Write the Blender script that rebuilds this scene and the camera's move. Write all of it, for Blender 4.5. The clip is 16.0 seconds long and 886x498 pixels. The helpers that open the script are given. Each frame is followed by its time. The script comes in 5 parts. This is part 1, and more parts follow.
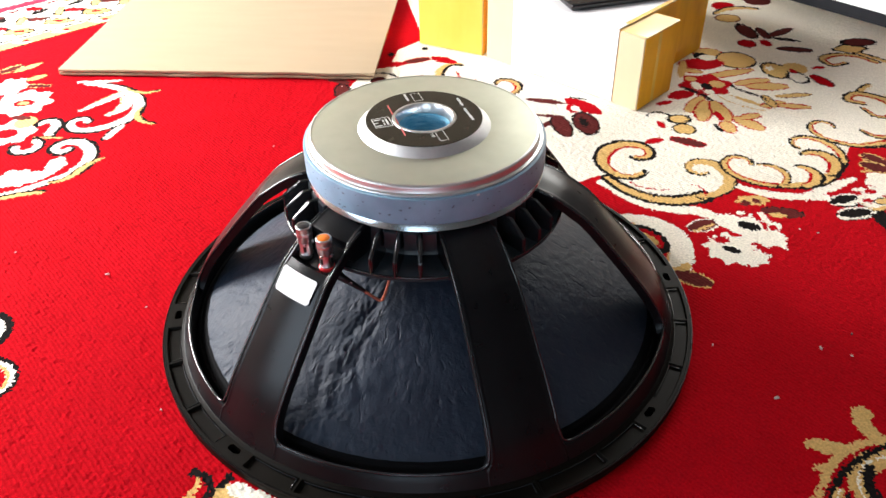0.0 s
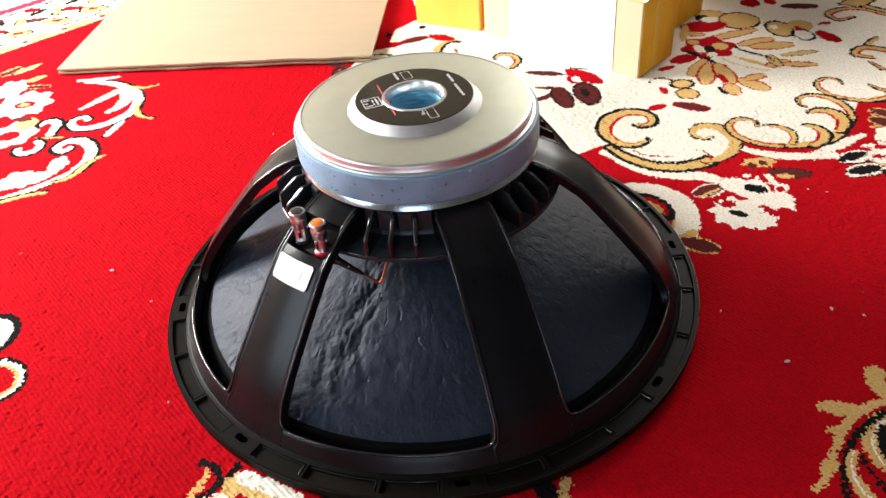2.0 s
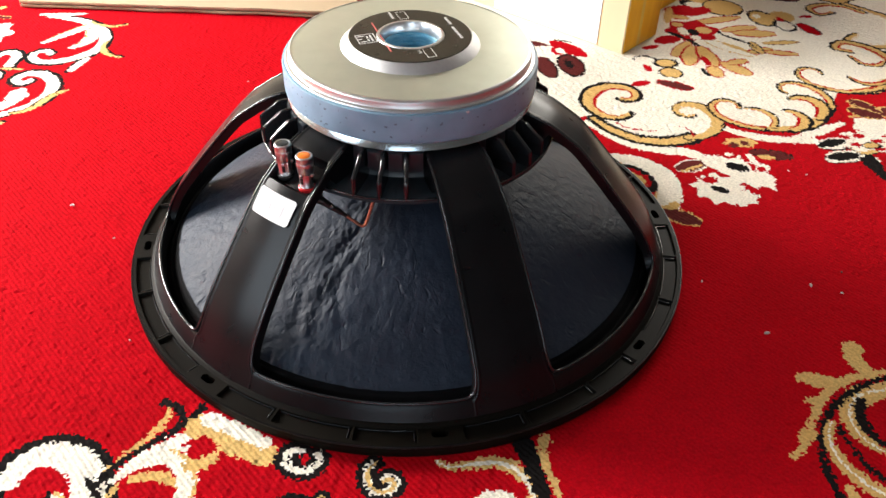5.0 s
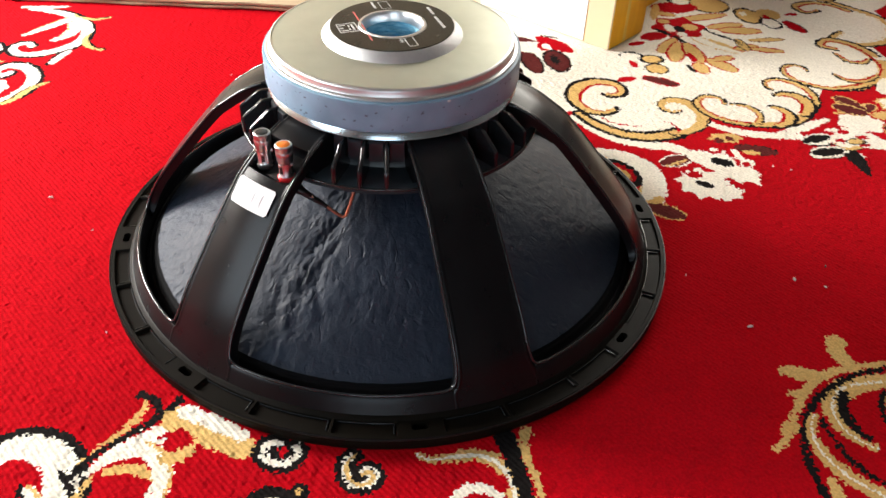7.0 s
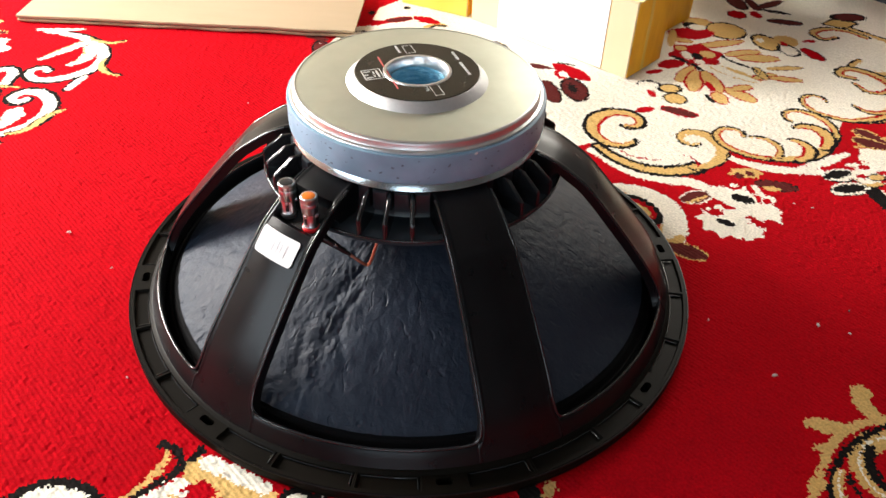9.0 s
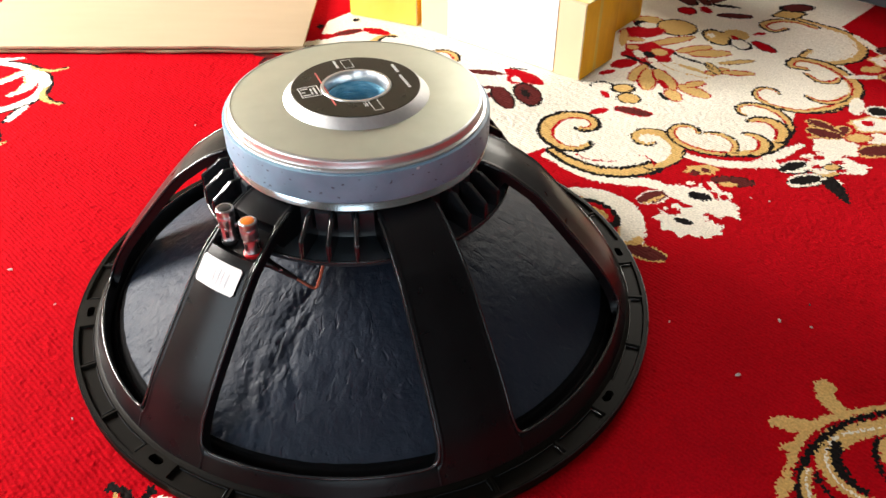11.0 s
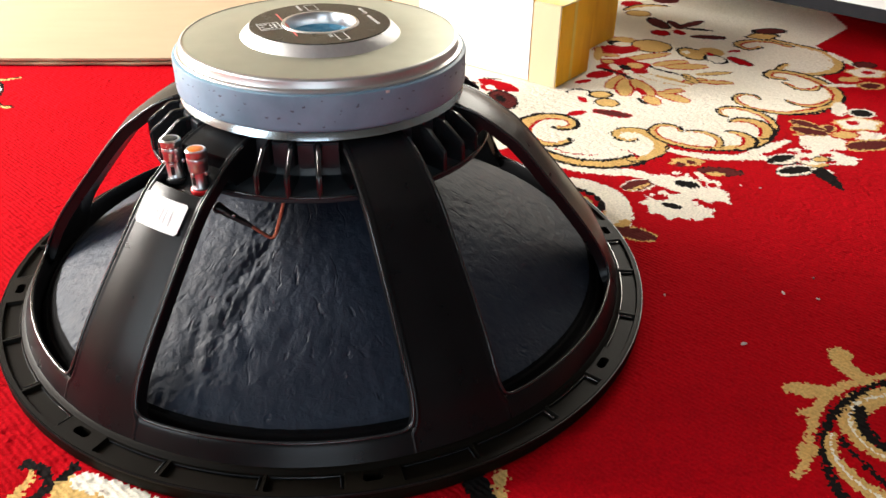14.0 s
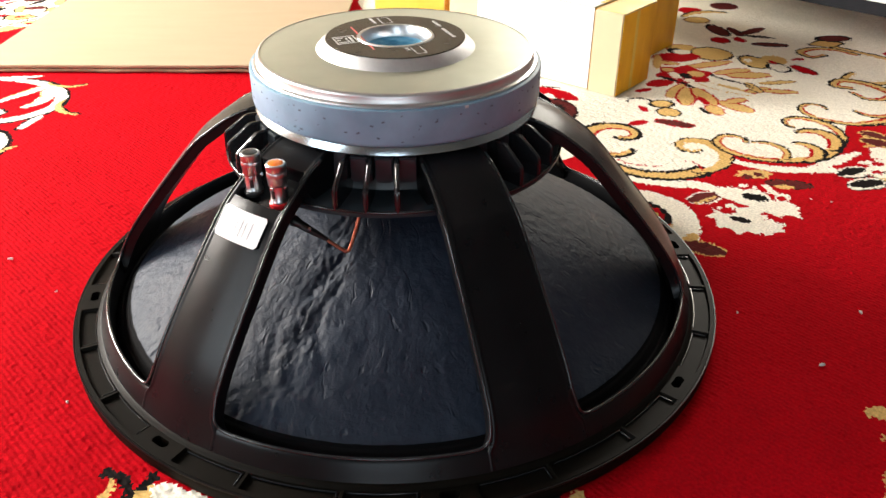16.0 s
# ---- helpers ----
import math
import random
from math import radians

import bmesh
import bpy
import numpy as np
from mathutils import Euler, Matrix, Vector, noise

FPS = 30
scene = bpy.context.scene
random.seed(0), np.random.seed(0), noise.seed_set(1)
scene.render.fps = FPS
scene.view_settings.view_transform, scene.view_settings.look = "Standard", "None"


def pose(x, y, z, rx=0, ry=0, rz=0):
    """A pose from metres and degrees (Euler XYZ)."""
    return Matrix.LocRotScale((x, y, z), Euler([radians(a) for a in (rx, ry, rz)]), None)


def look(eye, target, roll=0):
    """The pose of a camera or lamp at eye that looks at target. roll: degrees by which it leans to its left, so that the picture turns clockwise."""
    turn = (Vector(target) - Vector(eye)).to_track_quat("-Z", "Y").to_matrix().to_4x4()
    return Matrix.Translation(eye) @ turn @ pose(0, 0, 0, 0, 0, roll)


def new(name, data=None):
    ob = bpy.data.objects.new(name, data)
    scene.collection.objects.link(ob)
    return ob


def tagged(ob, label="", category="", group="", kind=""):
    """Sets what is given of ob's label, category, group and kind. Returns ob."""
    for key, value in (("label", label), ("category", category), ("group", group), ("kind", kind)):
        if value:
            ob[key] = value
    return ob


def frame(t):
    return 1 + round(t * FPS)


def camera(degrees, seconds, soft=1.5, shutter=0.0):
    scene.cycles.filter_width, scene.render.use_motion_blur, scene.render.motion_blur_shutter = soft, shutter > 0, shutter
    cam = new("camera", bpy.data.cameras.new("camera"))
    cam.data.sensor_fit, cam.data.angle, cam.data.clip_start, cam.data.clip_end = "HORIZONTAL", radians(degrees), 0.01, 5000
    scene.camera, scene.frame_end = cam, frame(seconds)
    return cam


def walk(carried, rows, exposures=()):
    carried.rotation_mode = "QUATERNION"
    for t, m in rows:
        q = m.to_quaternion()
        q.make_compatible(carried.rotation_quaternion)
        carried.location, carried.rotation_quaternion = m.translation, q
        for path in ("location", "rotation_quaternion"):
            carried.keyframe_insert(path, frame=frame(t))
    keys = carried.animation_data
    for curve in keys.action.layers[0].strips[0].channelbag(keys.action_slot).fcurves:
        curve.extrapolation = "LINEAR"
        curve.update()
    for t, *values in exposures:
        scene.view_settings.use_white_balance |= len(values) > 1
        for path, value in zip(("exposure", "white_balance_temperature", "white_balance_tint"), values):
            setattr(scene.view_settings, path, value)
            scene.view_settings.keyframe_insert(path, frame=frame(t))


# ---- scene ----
cam = camera(57.7, 16.0)
PATH = [
    (0, (-0.035, -0.549, 0.479), (0.108, 1.038, -0.729), -1.1),
    (0.5, (-0.026, -0.546, 0.478), (0.063, 1.048, -0.727), -3.7),
    (1, (-0.019, -0.543, 0.478), (0.111, 1.053, -0.72), -3.7),
    (1.5, (-0.028, -0.544, 0.472), (0.076, 1.023, -0.766), -4.1),
    (2, (-0.018, -0.547, 0.473), (0.071, 1.017, -0.77), -5.2),
    (2.5, (-0.029, -0.543, 0.466), (0.1, 1.033, -0.758), -2.7),
    (3, (-0.047, -0.543, 0.45), (0.074, 0.995, -0.822), 0.8),
    (3.5, (-0.052, -0.545, 0.443), (0.045, 0.974, -0.854), 0.1),
    (4, (-0.047, -0.547, 0.439), (0.148, 0.967, -0.854), 0.9),
    (4.2, (-0.05, -0.547, 0.44), (0.153, 0.972, -0.846), 1.2),
    (6.5, (-0.036, -0.553, 0.427), (0.186, 0.991, -0.825), 1.3),
    (7, (-0.04, -0.55, 0.427), (0.196, 0.987, -0.83), 2.0),
    (7.5, (-0.043, -0.545, 0.433), (0.212, 1.005, -0.805), 2.8),
    (8, (-0.049, -0.543, 0.426), (0.137, 1.0, -0.832), 0.6),
    (8.5, (-0.046, -0.542, 0.424), (0.17, 0.971, -0.866), 1.2),
    (9, (-0.052, -0.523, 0.451), (0.176, 1.015, -0.808), 2.3),
    (9.2, (-0.057, -0.508, 0.451), (0.182, 1.031, -0.804), 4.0),
    (11.3, (-0.029, -0.512, 0.445), (0.26, 1.034, -0.791), 0.1),
    (11.5, (-0.036, -0.522, 0.439), (0.238, 1.037, -0.784), 0.9),
    (12, (-0.046, -0.528, 0.42), (0.168, 1.049, -0.791), 1.4),
    (12.5, (-0.042, -0.528, 0.397), (0.149, 1.045, -0.822), -0.1),
    (13, (-0.028, -0.52, 0.363), (0.258, 1.082, -0.8), 1.7),
    (13.5, (-0.024, -0.522, 0.343), (0.33, 1.089, -0.789), 2.0),
    (14, (-0.032, -0.518, 0.339), (0.343, 1.137, -0.719), 1.1),
    (14.5, (-0.043, -0.506, 0.345), (0.333, 1.181, -0.661), 2.2),
    (15, (-0.056, -0.501, 0.352), (0.265, 1.208, -0.635), 1.6),
    (15.5, (-0.053, -0.505, 0.346), (0.235, 1.194, -0.669), 0.5),
    (16, (-0.053, -0.507, 0.344), (0.232, 1.168, -0.711), 0.2),
]
walk(cam, [(t, look(eye, target, roll)) for t, eye, target, roll in PATH],
     [(0.0, 0.0, 6400, 10), (2.5, 0.0, 6600, 10), (7.0, 0.0, 6800, 10), (16.0, 0.0, 7000, 10)])


# ---- light ----
world = bpy.data.worlds.new("world")
scene.world = world
world.use_nodes = True
wnt = world.node_tree
sky = wnt.nodes.new("ShaderNodeTexSky")
sky.sky_type = "NISHITA"
sky.sun_disc = False
sky.sun_elevation, sky.sun_rotation = radians(40), radians(-100)
wnt.links.new(sky.outputs[0], wnt.nodes["Background"].inputs[0])
wnt.nodes["Background"].inputs[1].default_value = 0.12


def opening_lamp(name, m, w, h, power, colour):
    """Area lamp at one wall opening: window daylight, and one added south fill."""
    lamp = bpy.data.lights.new(name, "AREA")
    lamp.shape, lamp.size, lamp.size_y = "RECTANGLE", w, h
    lamp.energy, lamp.color = power, colour
    ob = new(name, lamp)
    ob.matrix_world = m
    return ob


opening_lamp("window_and_fill_light", look((-1.37, 0.80, 0.64), (0.0, 0.30, 0.10)), 0.66, 0.62, 79.0, (1.0, 0.98, 0.96))
opening_lamp("window_and_fill_light", look((-1.37, -0.66, 0.74), (-0.05, -0.05, 0.12)), 0.62, 0.56, 8.5, (0.72, 0.87, 1.0))
# south lamp: cool fill added to light the driver's front; no known window
opening_lamp("window_and_fill_light", look((-0.40, -1.87, 0.52), (-0.02, -0.05, 0.14)), 0.70, 0.70, 5.0, (0.68, 0.84, 1.0))
opening_lamp("window_and_fill_light", look((1.20, 1.67, 0.98), (0.58, 0.60, 0.0)), 0.90, 0.60, 24.0, (1.0, 0.97, 0.90))


# ---- materials ----
def material(name, colour, rough=0.5, metal=0.0, second=None, scale=30.0, amount=0.5, bump=0.0, bump_scale=200.0,
             rough_var=0.0, detail=4.0, stretch=None, coat=0.0, specular=0.5, sheen=0.0, vary=0.0):
    """A surface with a base colour, a second colour laid over by noise, varied gloss and fine relief."""
    mat = bpy.data.materials.new(name)
    mat.use_nodes = True
    nt = mat.node_tree
    b = nt.nodes["Principled BSDF"]
    L = nt.links.new
    b.inputs["Roughness"].default_value, b.inputs["Metallic"].default_value = rough, metal
    b.inputs["Coat Weight"].default_value, b.inputs["Specular IOR Level"].default_value = coat, specular
    b.inputs["Sheen Weight"].default_value = sheen
    co = nt.nodes.new("ShaderNodeTexCoord")
    place = co.outputs["Object"]
    if stretch:
        mp = nt.nodes.new("ShaderNodeMapping")
        mp.inputs["Scale"].default_value = stretch
        L(place, mp.inputs[0])
        place = mp.outputs[0]
    n1 = nt.nodes.new("ShaderNodeTexNoise")
    n1.inputs["Scale"].default_value, n1.inputs["Detail"].default_value = scale, detail
    L(place, n1.inputs["Vector"])
    ramp = nt.nodes.new("ShaderNodeMapRange")
    ramp.inputs[1].default_value, ramp.inputs[2].default_value = 0.35, 0.68
    ramp.inputs[3].default_value, ramp.inputs[4].default_value = 0.0, amount
    L(n1.outputs[0], ramp.inputs[0])
    mix = nt.nodes.new("ShaderNodeMix")
    mix.data_type = "RGBA"
    second = second or tuple(c * 0.75 for c in colour)
    mix.inputs[6].default_value, mix.inputs[7].default_value = (*colour, 1), (*second, 1)
    L(ramp.outputs[0], mix.inputs[0])
    out = mix.outputs[2]
    if vary:
        n3 = nt.nodes.new("ShaderNodeTexNoise")
        n3.inputs["Scale"].default_value, n3.inputs["Detail"].default_value = bump_scale, 2.0
        L(co.outputs["Object"], n3.inputs["Vector"])
        hs = nt.nodes.new("ShaderNodeHueSaturation")
        r3 = nt.nodes.new("ShaderNodeMapRange")
        r3.inputs[1].default_value, r3.inputs[2].default_value = 0.3, 0.7
        r3.inputs[3].default_value, r3.inputs[4].default_value = 1 - vary, 1 + vary
        L(n3.outputs[0], r3.inputs[0])
        L(r3.outputs[0], hs.inputs["Value"])
        L(out, hs.inputs["Color"])
        out = hs.outputs[0]
    L(out, b.inputs["Base Color"])
    if rough_var:
        r2 = nt.nodes.new("ShaderNodeMapRange")
        r2.inputs[3].default_value, r2.inputs[4].default_value = rough - rough_var, rough + rough_var
        L(n1.outputs[0], r2.inputs[0])
        L(r2.outputs[0], b.inputs["Roughness"])
    if bump:
        n2 = nt.nodes.new("ShaderNodeTexNoise")
        n2.inputs["Scale"].default_value, n2.inputs["Detail"].default_value = bump_scale, 3.0
        L(place, n2.inputs["Vector"])
        bp = nt.nodes.new("ShaderNodeBump")
        bp.inputs["Strength"].default_value, bp.inputs["Distance"].default_value = bump, 0.001
        L(n2.outputs[0], bp.inputs["Height"])
        L(bp.outputs[0], b.inputs["Normal"])
    return mat


def pile(name, colour, second, amount=0.6):
    """Cut pile: fine tufts over the ribs of the weave, which run across the border."""
    mat = material(name, colour, 0.95, 0, second, 14.0, amount, 0.42, 520.0, specular=0.03, vary=0.18)
    nt = mat.node_tree
    L = nt.links.new
    b = nt.nodes["Principled BSDF"]
    first = b.inputs["Normal"].links[0].from_node
    co = nt.nodes.new("ShaderNodeTexCoord")
    along = nt.nodes.new("ShaderNodeVectorMath")
    along.operation, along.inputs[1].default_value = "DOT_PRODUCT", (0.812, 0.584, 0.0)
    L(co.outputs["Object"], along.inputs[0])
    drift = nt.nodes.new("ShaderNodeTexNoise")
    drift.inputs["Scale"].default_value, drift.inputs["Detail"].default_value = 60.0, 3.0
    L(co.outputs["Object"], drift.inputs["Vector"])
    phase = nt.nodes.new("ShaderNodeMath")
    phase.operation, phase.inputs[1].default_value = "MULTIPLY", math.tau / 0.0036
    L(along.outputs["Value"], phase.inputs[0])
    shifted = nt.nodes.new("ShaderNodeMath")
    shifted.operation, shifted.inputs[1].default_value = "MULTIPLY_ADD", 5.0
    L(drift.outputs[0], shifted.inputs[0])
    L(phase.outputs[0], shifted.inputs[2])
    rib = nt.nodes.new("ShaderNodeMath")
    rib.operation = "SINE"
    L(shifted.outputs[0], rib.inputs[0])
    bump = nt.nodes.new("ShaderNodeBump")
    bump.inputs["Strength"].default_value, bump.inputs["Distance"].default_value = 0.24, 0.0006
    L(rib.outputs[0], bump.inputs["Height"])
    L(first.outputs[0], bump.inputs["Normal"])
    L(bump.outputs[0], b.inputs["Normal"])
    return mat


RED = pile("red_pile", (0.47, 0.0026, 0.0088), (0.39, 0.0018, 0.0060))
CREAM = pile("cream_pile", (0.91, 0.86, 0.74), (0.87, 0.81, 0.67))
BEIGE = pile("beige_pile", (0.73, 0.48, 0.180), (0.63, 0.38, 0.120))
BLACK = pile("black_pile", (0.010, 0.009, 0.009), (0.018, 0.013, 0.012))
MAROON = pile("maroon_pile", (0.13, 0.025, 0.022), (0.09, 0.015, 0.015))
BINDING = pile("binding_pile", (0.55, 0.03, 0.06), (0.45, 0.02, 0.04))
CAST = material("black_cast_metal", (0.0055, 0.0057, 0.0066), 0.29, 0.0, (0.0075, 0.0078, 0.0088), 60, 0.6, 0.06, 1500, rough_var=0.05, specular=0.22)
# casting black lightened and cooled: light caught by the neck, put into colour
NECK = material("lit_black_satin_casting", (0.024, 0.032, 0.038), 0.34, 0.0, (0.030, 0.039, 0.045), 80, 0.6, 0.06, 1200, rough_var=0.05, specular=0.45)
# lighter and glossier than CAST, so fins and rims show edge highlights
EDGE_GLOSS = material("glossy_black_highlight_edge", (0.012, 0.013, 0.015), 0.20, 0.0, (0.018, 0.020, 0.022), 90, 0.6, 0.03, 900, rough_var=0.04, specular=0.55, coat=0.3)
FLANGE = material("black_flange_paint", (0.0052, 0.0040, 0.0026), 0.50, 0.0, (0.0075, 0.0056, 0.0038), 50, 0.6, 0.08, 1500, rough_var=0.06, specular=0.07)
PAPER_CONE = material("black_paper_cone", (0.017, 0.025, 0.043), 0.60, 0.0, (0.023, 0.033, 0.053), 35, 0.8, 0.35, 330, rough_var=0.08, specular=0.27)


def dented(mat):
    """Adds shallow dents and creases, as pressed paper pulp has them."""
    nt = mat.node_tree
    b = nt.nodes["Principled BSDF"]
    first = b.inputs["Normal"].links[0].from_node
    co = nt.nodes.new("ShaderNodeTexCoord")
    warp = nt.nodes.new("ShaderNodeTexNoise")
    warp.inputs["Scale"].default_value = 40
    add = nt.nodes.new("ShaderNodeMixRGB")
    add.blend_type, add.inputs[0].default_value = "ADD", 0.012
    nt.links.new(co.outputs["Object"], warp.inputs["Vector"])
    nt.links.new(co.outputs["Object"], add.inputs[1])
    nt.links.new(warp.outputs["Color"], add.inputs[2])
    dents = nt.nodes.new("ShaderNodeTexNoise")
    dents.inputs["Scale"].default_value, dents.inputs["Detail"].default_value, dents.inputs["Roughness"].default_value = 75, 6, 0.62
    nt.links.new(add.outputs[0], dents.inputs["Vector"])
    soft = nt.nodes.new("ShaderNodeMapRange")
    soft.inputs[1].default_value, soft.inputs[2].default_value, soft.inputs[4].default_value = 0.25, 0.70, 0.45
    nt.links.new(dents.outputs[0], soft.inputs[0])
    nicks = nt.nodes.new("ShaderNodeTexNoise")
    nicks.inputs["Scale"].default_value, nicks.inputs["Detail"].default_value = 150, 2
    # short nicks that run down the slope of the cone
    axes = nt.nodes.new("ShaderNodeSeparateXYZ")
    nt.links.new(add.outputs[0], axes.inputs[0])
    angle = nt.nodes.new("ShaderNodeMath")
    angle.operation = "ARCTAN2"
    nt.links.new(axes.outputs[0], angle.inputs[0])
    nt.links.new(axes.outputs[1], angle.inputs[1])
    across = nt.nodes.new("ShaderNodeMath")
    across.operation, across.inputs[1].default_value = "MULTIPLY", 0.15
    nt.links.new(angle.outputs[0], across.inputs[0])
    down = nt.nodes.new("ShaderNodeVectorMath")
    down.operation = "LENGTH"
    nt.links.new(add.outputs[0], down.inputs[0])
    short = nt.nodes.new("ShaderNodeMath")
    short.operation, short.inputs[1].default_value = "MULTIPLY", 0.75
    nt.links.new(down.outputs["Value"], short.inputs[0])
    polar_place = nt.nodes.new("ShaderNodeCombineXYZ")
    nt.links.new(across.outputs[0], polar_place.inputs[0])
    nt.links.new(short.outputs[0], polar_place.inputs[1])
    nt.links.new(polar_place.outputs[0], nicks.inputs["Vector"])
    deep = nt.nodes.new("ShaderNodeMapRange")
    deep.inputs[1].default_value, deep.inputs[2].default_value, deep.inputs[4].default_value = 0.27, 0.37, 0.30
    nt.links.new(nicks.outputs[0], deep.inputs[0])
    both = nt.nodes.new("ShaderNodeMath")
    nt.links.new(soft.outputs[0], both.inputs[0])
    nt.links.new(deep.outputs[0], both.inputs[1])
    bump = nt.nodes.new("ShaderNodeBump")
    bump.inputs["Strength"].default_value, bump.inputs["Distance"].default_value = 0.75, 0.0026
    nt.links.new(both.outputs[0], bump.inputs["Height"])
    nt.links.new(first.outputs[0], bump.inputs["Normal"])
    nt.links.new(bump.outputs[0], b.inputs["Normal"])


dented(PAPER_CONE)
SURROUND = material("black_cloth_surround", (0.006, 0.006, 0.007), 0.8, 0.0, None, 90, 0.5, 0.3, 900, specular=0.08)
ZINC = material("zinc_plated_steel", (0.60, 0.62, 0.52), 0.52, 1.0, (0.54, 0.56, 0.46), 45, 0.7, 0.05, 900, rough_var=0.07)
CHROME_EDGE = material("bright_turned_steel", (0.80, 0.80, 0.79), 0.38, 1.0, (0.66, 0.66, 0.66), 60, 0.6, 0.03, 400, rough_var=0.05)
FERRITE = material("blue_grey_ferrite", (0.25, 0.41, 0.54), 0.45, 0.0, (0.19, 0.32, 0.43), 55, 0.8, 0.15, 500, rough_var=0.05)
BOSS = material("cast_aluminium_boss", (0.80, 0.80, 0.80), 0.5, 1.0, (0.74, 0.74, 0.75), 400, 0.6, 0.22, 1300, rough_var=0.06)
BORE = material("polished_bore", (0.85, 0.86, 0.88), 0.32, 1.0, None, 60, 0.4)
BLUE_FILM = material("blue_foam_mesh", (0.08, 0.36, 0.56), 0.35, 0.1, (0.30, 0.60, 0.75), 130, 0.9, 0.9, 300, stretch=(1, 1, 4))
BADGE = material("black_foil_badge", (0.016, 0.013, 0.008), 0.26, 0.0, (0.022, 0.018, 0.011), 80, 0.5, 0.0, rough_var=0.04, specular=0.3)
PRINT = material("white_print", (0.70, 0.70, 0.68), 0.5, 0, None, 300, 0.2)
REDPRINT = material("pink_red_print", (0.72, 0.14, 0.13), 0.45, 0, None, 300, 0.2)
NICKEL = material("nickel_plate", (0.66, 0.68, 0.70), 0.30, 1.0, (0.62, 0.56, 0.54), 120, 0.5, 0.05, 300)
ORANGE = material("orange_plastic", (0.95, 0.22, 0.01), 0.4, 0, (0.85, 0.18, 0.01), 200, 0.4)
REDPLASTIC = material("red_plastic", (0.80, 0.02, 0.025), 0.35, 0, (0.7, 0.015, 0.02), 100, 0.4)
PIT = material("dull_dark_pit", (0.10, 0.13, 0.165), 0.8, 0, (0.15, 0.19, 0.24), 300, 0.6)
DARKCAP = material("black_plastic_cap", (0.02, 0.02, 0.02), 0.4, 0, None, 200, 0.4)
STICKER = material("white_paper_sticker", (0.80, 0.81, 0.82), 0.45, 0, (0.76, 0.77, 0.78), 60, 0.5)
STICKER_INK = material("faint_grey_ink", (0.78, 0.79, 0.805), 0.5, 0, None, 200, 0.2)
COPPER = material("braided_copper", (0.70, 0.27, 0.17), 0.38, 1.0, (0.45, 0.14, 0.08), 900, 0.8, 0.6, 1400)
GLUE = material("black_glue_sleeve", (0.008, 0.008, 0.008), 0.3, 0, None, 200, 0.4, 0.2, 300)
SOLDER = material("solder_spot", (0.75, 0.75, 0.76), 0.25, 1.0, None, 400, 0.4)
CARD = material("brown_cardboard", (0.43, 0.325, 0.210), 0.75, 0, (0.39, 0.295, 0.187), 9, 0.45, 0.12, 220, stretch=(1, 6, 1))
CARD_EDGE = material("torn_cardboard_edge", (0.50, 0.37, 0.23), 0.85, 0, (0.36, 0.26, 0.16), 120, 0.8, 0.5, 300)
CARTON = material("pale_carton", (0.66, 0.52, 0.34), 0.7, 0, (0.60, 0.46, 0.29), 12, 0.6, 0.08, 250)
TAPE = material("yellow_brown_tape", (0.92, 0.50, 0.012), 0.34, 0, (0.72, 0.32, 0.005), 38, 0.9, 0.22, 70, rough_var=0.08, specular=0.25, stretch=(1, 1, 0.35))
TAPE_PALE = material("yellow_carton_tape", (0.84, 0.57, 0.10), 0.34, 0, (0.78, 0.48, 0.06), 26, 0.7, 0.10, 60, coat=0.2, stretch=(1, 1, 0.35))
WHITE_PAPER = material("white_paper", (0.83, 0.83, 0.84), 0.6, 0, (0.79, 0.79, 0.81), 15, 0.5, 0.08, 90)
PHONE_BODY = material("black_phone_body", (0.012, 0.012, 0.014), 0.22, 0, None, 60, 0.3, coat=0.4)
PHONE_GLASS = material("dark_phone_glass", (0.010, 0.010, 0.012), 0.10, 0, None, 40, 0.3, specular=0.10)
LAMINATE = material("white_laminate", (0.82, 0.82, 0.83), 0.35, 0, (0.78, 0.78, 0.80), 8, 0.5)
EDGE_BAND = material("charcoal_edge_band", (0.016, 0.017, 0.020), 0.75, 0, (0.022, 0.022, 0.026), 60, 0.6, specular=0.12)
BAG = material("black_fabric_bag", (0.035, 0.038, 0.038), 0.7, 0, (0.06, 0.064, 0.064), 25, 0.8, 0.4, 200)
PLASTER = material("cream_wall_paint", (0.56, 0.50, 0.39), 0.85, 0, (0.51, 0.45, 0.35), 3, 0.6, 0.1, 120)
# unseen ceiling, greyed to cut its bounce light
CEILING = material("dimmed_ceiling_paint", (0.42, 0.45, 0.48), 0.9, 0, (0.39, 0.42, 0.45), 3, 0.5, 0.1, 100)
# unseen south and east walls, darkened so they bounce little light
DARK_WALL = material("grey_low_bounce_wall", (0.11, 0.115, 0.115), 0.7, 0, (0.09, 0.095, 0.095), 5, 0.7, 0.1, 90)
PLATE = material("satin_plated_steel", (0.50, 0.57, 0.61), 0.20, 1.0, (0.44, 0.51, 0.55), 70, 0.6, 0.04, 500, rough_var=0.06)
FLOORING = material("pale_floor_tile", (0.50, 0.47, 0.44), 0.4, 0, (0.45, 0.42, 0.39), 6, 0.7, 0.03, 90)
FRAME_WHITE = material("white_window_frame", (0.80, 0.80, 0.79), 0.4, 0, None, 20, 0.3)
LINT = material("pale_lint", (0.75, 0.66, 0.58), 0.9, 0, None, 300, 0.5)


